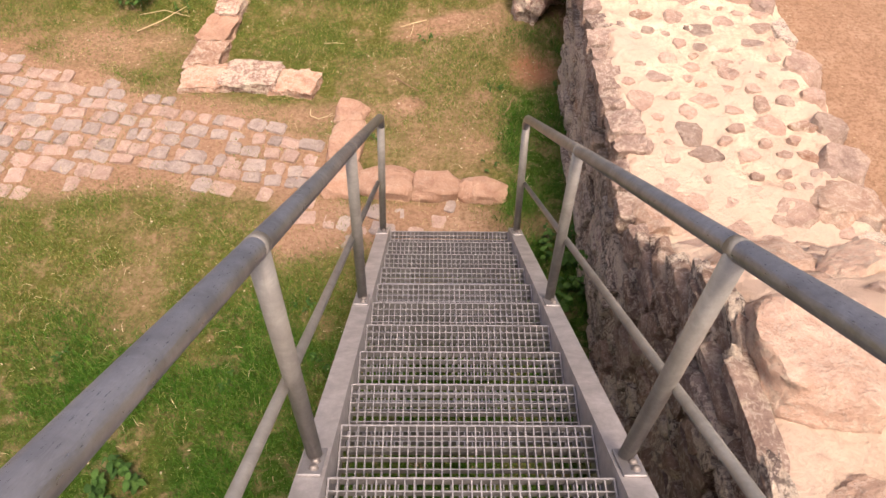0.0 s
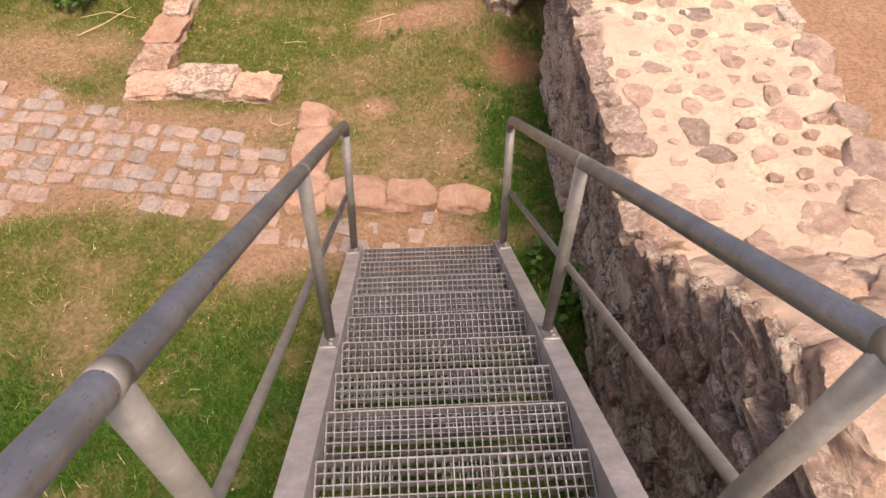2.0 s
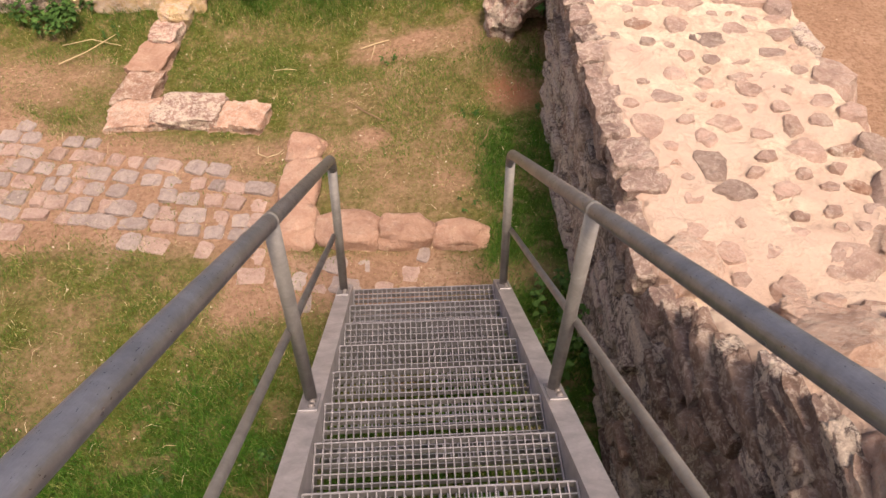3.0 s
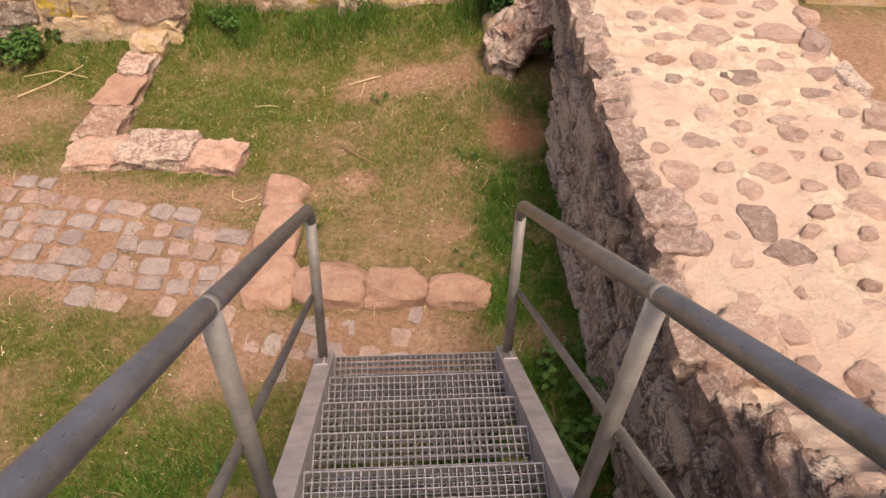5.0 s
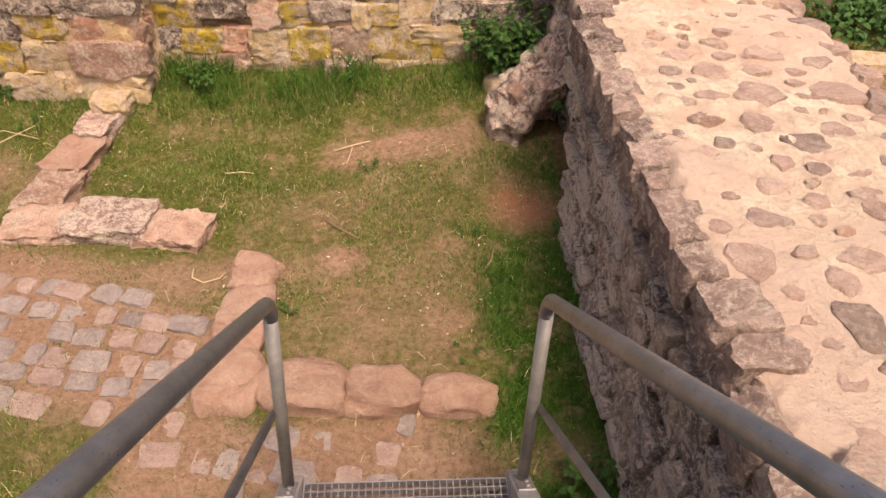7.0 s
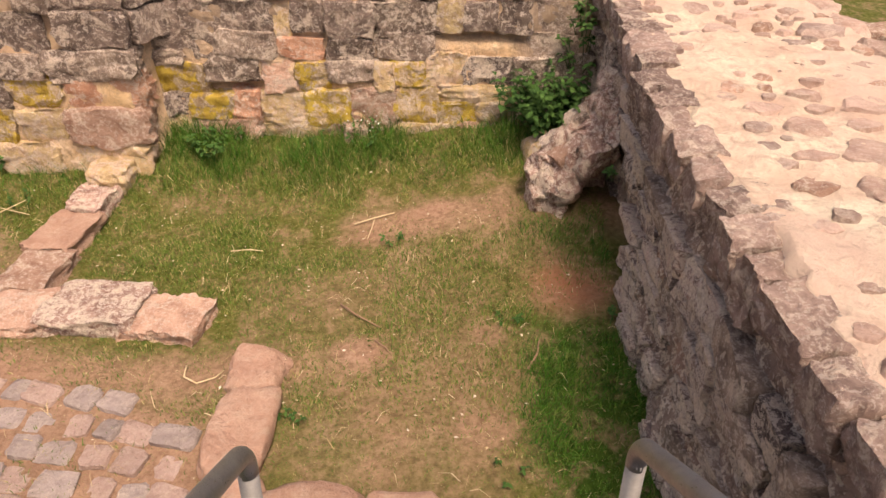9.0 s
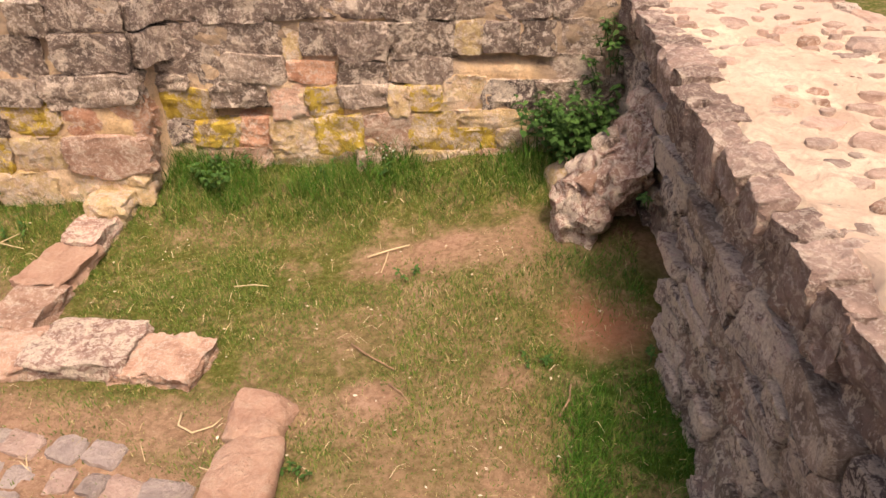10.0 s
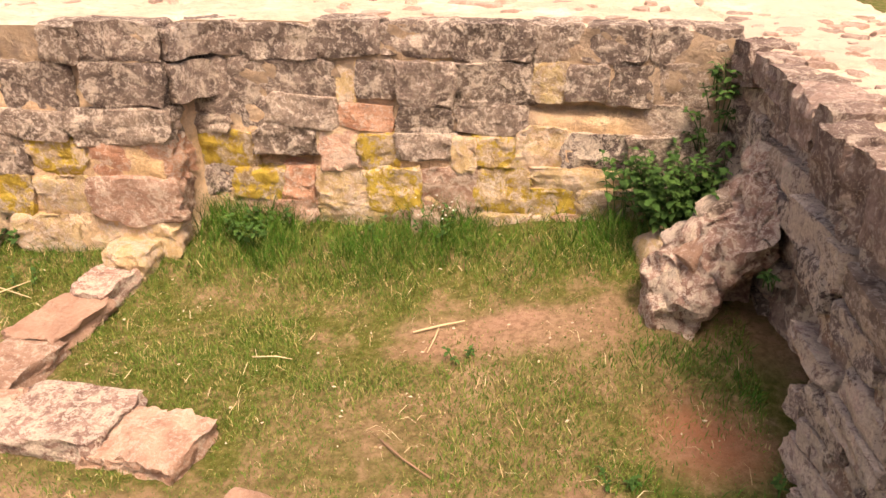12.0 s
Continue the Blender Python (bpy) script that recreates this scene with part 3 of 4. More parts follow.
def build_back_stones():
    courses = [
        [(-2.38, -2.19, 1.20, 1.37, "G"), (-2.18, -1.80, 1.21, 1.38, "D"), (-1.78, -1.47, 1.19, 1.35, "D"), (-1.46, -1.08, 1.19, 1.35, "G"),
         (-1.08, -0.73, 1.20, 1.37, "D"), (-0.72, -0.38, 1.20, 1.37, "G"), (-0.37, 0.04, 1.19, 1.37, "D"), (0.05, 0.29, 1.20, 1.37, "G"),
         (0.31, 0.61, 1.20, 1.37, "D"), (0.63, 0.80, 1.21, 1.38, "D"), (0.81, 1.05, 1.21, 1.37, "G")],
        [(-2.65, -2.28, 0.93, 1.19, "G"), (-2.20, -1.80, 0.98, 1.19, "D"), (-1.79, -1.58, 0.86, 1.17, "D"), (-1.56, -0.98, 0.98, 1.18, "D"),
         (-0.86, -0.66, 0.99, 1.18, "D"), (-0.65, -0.36, 0.95, 1.18, "G"), (-0.36, 0.06, 0.98, 1.18, "G"), (0.23, 0.43, 1.01, 1.18, "D"),
         (0.44, 0.66, 0.99, 1.18, "D"), (0.67, 0.95, 0.99, 1.20, "G"), (0.06, 0.23, 1.0, 1.19, "T")],
        [(-2.69, -2.35, 0.80, 0.92, "G"), (-2.30, -1.80, 0.79, 0.95, "G"), (-1.79, -1.60, 0.78, 0.85, "G"), (-1.59, -1.36, 0.81, 0.97, "D"),
         (-1.36, -0.98, 0.82, 0.98, "G"), (-0.97, -0.69, 0.82, 0.94, "R"), (-0.65, -0.37, 0.81, 0.94, "D"), (-0.36, 0.04, 0.82, 0.97, "G"),
         (0.63, 0.96, 0.85, 0.98, "G"), (-0.97, -0.87, 0.96, 1.18, "T")],
        [(-2.78, -2.59, 0.60, 0.78, "G"), (-2.58, -2.29, 0.61, 0.79, "Y"), (-2.22, -1.80, 0.60, 0.78, "R"), (-1.79, -1.46, 0.59, 0.79, "Y"),
         (-1.45, -1.12, 0.67, 0.82, "G"), (-1.07, -0.87, 0.60, 0.78, "P"), (-0.86, -0.66, 0.60, 0.78, "Y"), (-0.64, -0.35, 0.67, 0.79, "G"),
         (-0.24, -0.02, 0.63, 0.80, "Y"), (-0.01, 0.24, 0.64, 0.86, "T"), (0.25, 0.56, 0.64, 0.82, "D"), (0.57, 1.05, 0.67, 0.84, "G"), (-0.35, -0.25, 0.62, 0.78, "T")],
        [(-2.84, -2.65, 0.35, 0.57, "Y"), (-2.57, -2.27, 0.36, 0.58, "T"), (-2.26, -1.80, 0.36, 0.58, "P"), (-1.79, -1.60, 0.41, 0.57, "D"),
         (-1.58, -1.31, 0.39, 0.56, "Y"), (-1.13, -0.81, 0.37, 0.57, "T"), (-0.80, -0.54, 0.35, 0.59, "Y"), (-0.53, -0.24, 0.36, 0.61, "P"),
         (-0.22, 0.05, 0.38, 0.62, "Y"), (0.06, 0.54, 0.53, 0.63, "T"), (0.07, 0.30, 0.37, 0.51, "Y"), (0.31, 0.69, 0.37, 0.52, "T"),
         (0.69, 1.05, 0.45, 0.65, "G"), (-1.29, -1.14, 0.39, 0.57, "R")],
        [(-1.55, -1.15, 0.22, 0.38, "P"), (-1.79, -1.57, 0.19, 0.38, "T"), (-2.75, -2.4, 0.12, 0.34, "T"), (-2.38, -1.84, 0.14, 0.33, "T"),
         (-1.12, -0.7, 0.2, 0.36, "T"), (-0.68, -0.3, 0.2, 0.34, "P"), (-0.28, 0.2, 0.22, 0.36, "T"), (0.22, 0.7, 0.24, 0.36, "P")],
    ]
    extra, x = [], -2.9
    while x > -4.6:                                   # the courses run on to the west
        w, z = rnd.uniform(0.24, 0.42), 0.15
        while z < 1.3:
            h = rnd.uniform(0.14, 0.24)
            extra.append((x - w, x - 0.03, z, min(z + h, 1.37) - 0.025, rnd.choice("GDGTYP" if z < 0.8 else "GDGD")))
            z += h
        x -= w
    for x0, x1, z0, z1, kind in [b for c in courses for b in c] + extra:
        deep = 0.20 if z1 < 1.3 else 0.24
        y = back_front(min(x0 + 0.12, (x0 + x1) / 2) if x1 == -1.80 else max(x1 - 0.1, (x0 + x1) / 2)) + deep / 2 - (rnd.uniform(0.004, 0.042) if z0 > 0.8 else rnd.uniform(0.026, 0.058))
        stone(back_wall, BROKEN[kind] if z0 < 0.8 else CRUSTED if kind == "D" or kind == "G" and rnd.random() < 0.4 else BLOCKS[kind], ((x0 + x1) / 2, y, (z0 + z1) / 2), (x1 - x0 + (0.022 if z0 > 0.8 else 0.045), deep, z1 - z0 + (0.022 if z0 > 0.8 else 0.04)), (rnd.uniform(-4, 4), rnd.uniform(-2.5, 2.5) * (1 if z0 > 0.9 else 2), rnd.uniform(-4, 4)))
    for z0, z1 in ((0.98, 1.18), (1.20, 1.36)):   # stones of the splayed corner
        stone(back_wall, CRUSTED, (-1.76, 6.70, (z0 + z1) / 2), (0.30, 0.16, z1 - z0), (rnd.uniform(-3, 3), rnd.uniform(-3, 3), 66))
    for _ in range(60):                               # stones showing in the top
        x, y = rnd.uniform(-3.4, 0.9), rnd.uniform(7.05, 8.5)
        w = rnd.uniform(0.08, 0.22)
        stone(back_wall, FLATS[rnd.choice("PPPRG")], (x, y, BACK_TOP - 0.016), (w, w * rnd.uniform(0.5, 0.9), 0.06), (0, 0, rnd.uniform(0, 180)))


def build_side_stones():
    z = 0.02
    tops = []
    # the top course, with its upper sides in the light
    y = 2.28
    while y < 6.7:
        w = rnd.uniform(0.13, 0.30)
        c = y + w / 2
        h, d = rnd.uniform(0.12, 0.22), rnd.uniform(0.11, 0.23)
        stone(side_wall, BROKEN["B"], (side_edge(c) + d / 2 - rnd.uniform(0.02, 0.06), c, side_top(c) - h / 2 + rnd.uniform(-0.005, 0.03)),
              (d, w - rnd.uniform(0.005, 0.035), h), (rnd.uniform(-4, 4), rnd.uniform(-6, 5), rnd.uniform(-7, 7)))
        y += w
    # thin courses below: proud and dark above, closer rubble below
    while z < 2.5:
        h = rnd.uniform(0.075, 0.125) if z < 0.75 else rnd.uniform(0.09, 0.15)
        y = 0.45 + rnd.uniform(0, 0.2)
        while y < 6.65:
            w = rnd.uniform(0.13, 0.40)
            c = y + w / 2
            upper = z > side_top(c) - 0.6
            in_hollow = 5.2 < c < 5.76 and z < 0.70
            if z + h < side_top(c) - (0.17 if c > 2.3 else 0.03) and not in_hollow and rnd.random() < (0.95 if upper else 0.72):
                proud = rnd.uniform(0.015, 0.06) if upper else rnd.uniform(0.005, 0.035)
                kind = rnd.choice("SDDDG" if upper else "SSGD")
                stone(side_wall, (SLABS if c < 2.4 else BLOCKS)[kind], (side_face(c, z + h / 2) + 0.08 - proud, c, z + h / 2 + rnd.uniform(-0.02, 0.02)),
                      (0.16, w - rnd.uniform(0.01, 0.05), h - rnd.uniform(0.0, 0.03)), (rnd.uniform(-7, 7), rnd.uniform(-6, 6), rnd.uniform(-6, 6)))
            y += w
        z += h
    # ends of the thin courses, standing ragged along the broken slope
    run = 0.0
    while run < 1.5:
        y = 2.26 - run
        long, tall = rnd.uniform(0.24, 0.46), rnd.uniform(0.07, 0.12)
        stone(side_wall, SLABS[rnd.choice("DDSG")], (side_edge(y) + rnd.uniform(0.0, 0.035), y - long / 2 + 0.04, side_top(y) - tall / 2 + rnd.uniform(0.01, 0.06) * (1 if run < 0.75 else 0.2)),
              (rnd.uniform(0.05, 0.085), long, tall), (rnd.uniform(0, 12), rnd.uniform(-10, 10), rnd.uniform(-7, 7)))
        run += rnd.uniform(0.05, 0.10)
    for k in range(12):                                # red stones at the back of the washed-out hollow
        y, zz = rnd.uniform(5.28, 5.70), rnd.uniform(0.25, 0.6)
        stone(side_wall, BLOCKS[rnd.choice("RRP")], (side_face(y, zz) + 0.03, y, zz), (0.14, rnd.uniform(0.1, 0.22), rnd.uniform(0.07, 0.14)), (rnd.uniform(-15, 15), rnd.uniform(-10, 10), rnd.uniform(-20, 20)))
    # stones bedded in the top
    seen = [(1.60, 4.53, 0.25, 0.20), (1.66, 4.14, 0.22, 0.17), (1.50, 4.29, 0.13, 0.16), (1.48, 4.00, 0.09, 0.11), (1.73, 3.79, 0.14, 0.10),
            (1.39, 3.14, 0.16, 0.22), (1.15, 3.42, 0.15, 0.17), (1.29, 3.63, 0.17, 0.11), (1.10, 3.58, 0.09, 0.07), (1.45, 4.76, 0.20, 0.15),
            (2.00, 4.58, 0.27, 0.20), (1.62, 3.95, 0.09, 0.09), (1.73, 3.69, 0.13, 0.12), (1.45, 2.95, 0.22, 0.15), (1.87, 3.41, 0.11, 0.14),
            (1.86, 3.55, 0.10, 0.09), (1.53, 3.42, 0.18, 0.10), (1.40, 3.31, 0.13, 0.12), (1.96, 4.00, 0.14, 0.09), (1.38, 3.83, 0.15, 0.11)]
    placed = []
    for x, y, w, d in seen:
        placed.append((x, y, max(w, d) / 2))
        stone(side_wall, FLATS[rnd.choice("PPPG")], (x, y, side_top(y) - 0.026), (w * 1.2, d * 1.2, 0.085), (rnd.uniform(-3, 3), rnd.uniform(-3, 3), rnd.uniform(-15, 15)))
    tries = 0
    while tries < 9000 and len(placed) < 290:
        tries += 1
        x, y = rnd.uniform(1.2, 2.12), rnd.uniform(1.5, 7.7)
        if y < 2.9 and rnd.random() < 0.7:
            continue
        w = rnd.choice((0.11, 0.13, 0.16, 0.20, 0.25)) * rnd.uniform(0.8, 1.2) * (1 if tries < 4000 else 0.7)
        if any(math.hypot(x - a, y - b) < r + w / 2 + 0.012 for a, b, r in placed):
            continue
        placed.append((x, y, w / 2))
        slope = math.degrees(math.atan((side_top(y + 0.1) - side_top(y - 0.1)) / 0.2))
        stone(side_wall, FLATS[rnd.choice("PPPPPRG")], (x, y, side_top(y) - 0.029), (w * 1.1, w * rnd.uniform(0.6, 1.0), 0.08), (slope + rnd.uniform(-4, 4), rnd.uniform(-4, 4), rnd.uniform(-25, 25)))
    y = 1.4
    while y < 7.8:                                    # darker stones along the outer edge
        w = rnd.uniform(0.16, 0.38)
        stone(side_wall, FLATS[rnd.choice("DGPPG")], (2.19 + rnd.uniform(-0.05, 0.04), y + w / 2, side_top(y + w / 2) - 0.06), (rnd.uniform(0.18, 0.3), w - 0.02, 0.16), (rnd.uniform(-5, 5), rnd.uniform(0, 10), rnd.uniform(-12, 12)))
        y += w
    # the large blocks on the broken slope
    for x, y, z, size, turn in ((1.22, 1.20, 2.08, (0.50, 0.48, 0.26), (-4, 4, -12)), (1.22, 0.66, 2.06, (0.42, 0.34, 0.2), (2, 3, 10)), (1.62, 1.75, 1.86, (0.34, 0.26, 0.14), (-38, 0, 30)),
                                (2.10, 2.62, 1.31, (0.40, 0.34, 0.14), (-6, 3, 20)), (1.12, 2.52, 1.29, (0.30, 0.34, 0.18), (-4, 2, 5)), (1.28, 1.84, 1.78, (0.40, 0.32, 0.12), (-40, 2, 18)),
                                (1.48, 2.10, 1.52, (0.34, 0.26, 0.10), (-36, 0, -20))):
        stone(side_wall, BIG, (x, y, z), size, turn)


STONE_PALE = stone_material("pale pink sandstone", (0.46, 0.29, 0.22), (0.60, 0.41, 0.32), (0.72, 0.54, 0.43), 0.5, crust=0.3)
BIG = rock_set("stone", STONE_PALE, 4, 300, cuts=13, chips=12, low=0.80, rough=0.075, plan=7, reach=(0.46, 0.55), crease=60)
build_back_stones()
build_side_stones()


# ---- broken stub of masonry in the corner of the court ----
def build_stub():
    """A ragged slope of broken masonry from the side wall down to the turf."""
    stub = thing("broken_wall_stub", "broken lump of old masonry with pale lichen, joined to wall", "masonry", pose(0, 0, 0))
    rows = []
    for i in range(56):
        s = -0.06 + 1.14 * i / 55
        swell = ease(s, -0.08, 0.03)
        front, back = Vector((0.60, 5.82, 0.31)).lerp((1.02, 5.78, 0.74), s), Vector((0.63, 6.20, 0.40)).lerp((1.06, 6.32, 0.95), s)
        low = level(min(front.x, 0.9), 5.9) - 0.10
        crown = (front + back) / 2 + Vector((-0.03, -0.02, 0.09))
        corners = [front, crown, back, Vector((back.x + 0.05, back.y + 0.05, low)), Vector((front.x + 0.03, front.y - 0.03 + 0.46 * ease(s, 0.34, 0.8), low)), front - Vector((0, 0.02 - 0.05 * s, 0.07 + 0.06 * s))]
        heart = (front + back) / 2 - Vector((0, 0, 0.2))
        row = []
        for k in range(60):
            a = k / 59 * 6
            j = min(5, int(a))
            p = corners[j].lerp(corners[(j + 1) % 6], a - j)
            p = heart.lerp(p, 0.15 + 0.85 * swell)
            d = 0.05 * noise.noise_vector(p * 4.5) + 0.05 * noise.noise_vector(p * 10.0) + 0.035 * noise.noise_vector(p * 23.0)
            row.append(p + d * (0.3 + 0.7 * swell))
        row[-1] = row[0]
        rows.append(row)
    part("rubble_core", shell("rubble_core", rows, STONE_LICHEN), stub)
    for a, b, r, k in ((0.18, 0.3, 0.13, "S"), (0.45, 0.35, 0.17, "P"), (0.62, 0.7, 0.15, "G"), (0.3, 0.75, 0.14, "S")):
        p = Vector((0.60, 5.82, 0.33)).lerp((1.02, 5.78, 0.76), a).lerp(Vector((0.63, 6.20, 0.42)).lerp((1.06, 6.32, 0.97), a), b)
        stone(stub, BLOCKS[k], (p.x, p.y, p.z), (r, r * 0.85, r * 0.7), (rnd.uniform(-15, 15), -38, rnd.uniform(-40, 40)))


STONE_LICHEN = stone_material("sandstone under pale lichen", (0.24, 0.14, 0.115), (0.44, 0.28, 0.23), (0.64, 0.45, 0.37), 1.0, crust=0.6, cover=0.02)
build_stub()
step_stone = tagged(new("stone_block", stone_mesh("stone_block", 88, STONE_TAN, 6, 5.0, 0.07)), "worn sandstone block half sunk in the grass by the wall", "stone")
step_stone.matrix_world = pose(0.74, 6.40, level(0.74, 6.4) + 0.02, 0, 0, 8) @ Matrix.Diagonal((0.26, 0.34, 0.22, 1))


chip_stone = tagged(new("stone_chip", rock_mesh("stone_chip", 91, STONE_PALE, 6, 14, 0.8, 0.05)), "pale broken stone lying at the wall's foot", "stone")
chip_stone.matrix_world = pose(-0.50, 6.72, level(-0.5, 6.72) + 0.05, 5, 8, 12) @ Matrix.Diagonal((0.15, 0.12, 0.12, 1))


# ---- stones on the ground beyond the side wall ----
def beyond(name, label, seed, mat, place, size, turn):
    ob = tagged(new(name, rock_mesh(name, seed, mat, 9, 16, 0.8, 0.06)), label, "stone")
    ob.matrix_world = pose(*place, 0, 0, turn) @ Matrix.Diagonal((*size, 1))


beyond("stone_slab", "pale flat sandstone slab lying beyond the ruined wall", 95, STONE_TAN, (4.30, 7.55, 0.05), (1.0, 0.26, 0.14), -4)
beyond("boulder", "dark brown boulder among weeds beyond the wall", 96, STONE_BRINK, (5.05, 9.0, 0.22), (0.6, 0.5, 0.5), 20)
beyond("boulder", "reddish boulder on the earth beyond the wall", 97, STONE_PINK, (4.25, 9.1, 0.14), (0.5, 0.4, 0.34), -15)


# ---- low rows of foundation stones ----
def build_edging(name, label, rows, seed):
    edging = thing(name, label, "foundation stones")
    for k, (x0, x1, y0, y1, top, turn, mat) in enumerate(rows):
        x, y = (x0 + x1) / 2, (y0 + y1) / 2
        base = level(x, y) - 0.08
        me = stone_mesh("stone", seed + k, mat, 12, 6.0, 0.075, 4) if mat is STONE_KERB and seed == 400 else rock_mesh("stone", seed + k, mat, 14, 14, 0.80, 0.075, crease=50)
        ob = part("stone", me, edging)
        ob.matrix_local = pose(x, y, (base + top) / 2, rnd.uniform(-2, 2), rnd.uniform(-2, 2), turn) @ Matrix.Diagonal((x1 - x0 + 0.02, y1 - y0 + 0.02, top - base, 1))
    return edging


STONE_KERB = stone_material("smooth pink sandstone kerb", (0.42, 0.245, 0.18), (0.52, 0.325, 0.24), (0.59, 0.39, 0.295), 0.15, spread=0.3, crust=0.15, vary=(0.9, 1.1))
build_edging("stone_edging", "row of rounded pink sandstone blocks edging the grass", [
    (-0.95, -0.67, 3.80, 4.12, 0.115, 0, STONE_KERB), (-0.66, -0.26, 3.80, 4.06, 0.12, -2, STONE_KERB), (-0.25, 0.11, 3.79, 4.02, 0.115, 1, STONE_KERB),
    (0.12, 0.47, 3.78, 4.00, 0.11, 0, STONE_KERB), (-0.94, -0.68, 4.13, 4.57, 0.12, -4, STONE_KERB), (-0.92, -0.68, 4.58, 4.84, 0.13, -3, STONE_KERB)], 400)
build_edging("stone_edging", "low line of broken pink sandstone foundation blocks in grass", [
    (-2.33, -1.95, 4.98, 5.28, 0.10, 2, STONE_PINK), (-1.98, -1.50, 5.00, 5.34, 0.125, -3, STONE_LICHEN), (-1.56, -1.32, 4.98, 5.24, 0.095, 5, STONE_PINK), (-1.37, -1.14, 4.95, 5.22, 0.105, -14, STONE_PINK),
    (-2.34, -2.04, 5.29, 5.66, 0.105, -6, STONE_PINK), (-2.30, -2.03, 5.66, 6.05, 0.115, -9, STONE_KERB), (-2.22, -2.00, 6.03, 6.32, 0.15, -12, STONE_LICHEN), (-2.15, -1.93, 6.28, 6.56, 0.25, -8, STONE_TAN)], 420)


# ---- cobbles ----
def build_cobbles():
    paving = thing("pavement", "worn pink and grey cobbles sunk in sandy earth", "pavement", kind="structure")
    pink = [rock_mesh("cobble", 500 + k, COBBLE_PINK, 4, 13, 0.82, 0.06, crease=80) for k in range(5)]
    grey = [rock_mesh("cobble", 520 + k, COBBLE_GREY, 4, 13, 0.82, 0.06, crease=80) for k in range(4)]
    tilt = radians(-9)
    v, count = -1.5, 0
    while v < 1.9:
        pitch = rnd.uniform(0.13, 0.165)
        u = -4.3 + rnd.uniform(0, 0.15)
        while u < 1.4:
            w = rnd.choice((0.12, 0.14, 0.16, 0.18, 0.22)) * rnd.uniform(0.9, 1.1)
            x, y = u * math.cos(tilt) - v * math.sin(tilt), 4.3 + u * math.sin(tilt) + v * math.cos(tilt)
            c = cobbled(x, y)
            if c > 0.0 and rnd.random() < (0.97 if c > 0.10 else 0.65) and count < 300:
                ob = part("cobble", rnd.choice(pink if rnd.random() < 0.55 else grey), paving)
                ob.matrix_local = pose(x, y, level(x, y) - (0.025 if y > 3.75 else 0.033) + rnd.uniform(-0.009, 0.009), rnd.uniform(-5, 5), rnd.uniform(-5, 5), -9 + rnd.uniform(-11, 11)) @ Matrix.Diagonal((w - rnd.uniform(0.018, 0.034), pitch - rnd.uniform(0.016, 0.034), 0.075, 1))
                count += 1
            u += w
        v += pitch


build_cobbles()


# ---- grass, straw, petals ----
class Field:
    """Values of a function of x and y on a fine grid, for quick look-up."""

    def __init__(self, f, x0, x1, y0, y1, step=0.06):
        self.x0, self.y0, self.step = x0, y0, step
        self.v = np.array([[f(x, y) for x in np.arange(x0, x1 + step, step)] for y in np.arange(y0, y1 + step, step)])

    def at(self, x, y):
        i, j = (x - self.x0) / self.step, (y - self.y0) / self.step
        i, j = np.clip(i, 0, self.v.shape[1] - 1.001), np.clip(j, 0, self.v.shape[0] - 1.001)
        a, b = i.astype(int), j.astype(int)
        p, q = i - a, j - b
        return (self.v[b, a] * (1 - p) + self.v[b, a + 1] * p) * (1 - q) + (self.v[b + 1, a] * (1 - p) + self.v[b + 1, a + 1] * p) * q


def blades(name, x, y, z, length, width, lean, mat, label, category, seed):
    """One mesh of bent, tapering blades, three triangles each."""
    rng = np.random.default_rng(seed)
    n = len(x)
    turn, face = rng.uniform(0, 2 * np.pi, n), rng.uniform(0, 2 * np.pi, n)
    dx, dy, sx, sy = np.cos(turn), np.sin(turn), np.cos(face), np.sin(face)
    v = np.zeros((n, 5, 3), np.float32)
    for k, (s, w) in enumerate(((0.0, -1), (0.0, 1), (0.55, -0.8), (0.55, 0.8), (1.0, 0.0))):
        out, up = lean * length * s ** 1.6, length * s * np.sqrt(np.clip(1 - lean ** 2 * s, 0.02, 1))
        v[:, k, 0], v[:, k, 1], v[:, k, 2] = x + dx * out + sx * w * width / 2, y + dy * out + sy * w * width / 2, z + up
    base = (np.arange(n) * 5)[:, None]
    tris = np.concatenate([base + np.array(t) for t in ((0, 1, 3), (0, 3, 2), (2, 3, 4))], 1).reshape(-1)
    me = bpy.data.meshes.new(name)
    me.vertices.add(n * 5)
    me.vertices.foreach_set("co", v.reshape(-1))
    me.loops.add(len(tris))
    me.loops.foreach_set("vertex_index", tris.astype(np.int32))
    me.polygons.add(n * 3)
    me.polygons.foreach_set("loop_start", np.arange(0, n * 9, 3, dtype=np.int32))
    me.update(calc_edges=True)
    me.materials.append(mat)
    return tagged(new(name, me), label, category, kind="stuff")


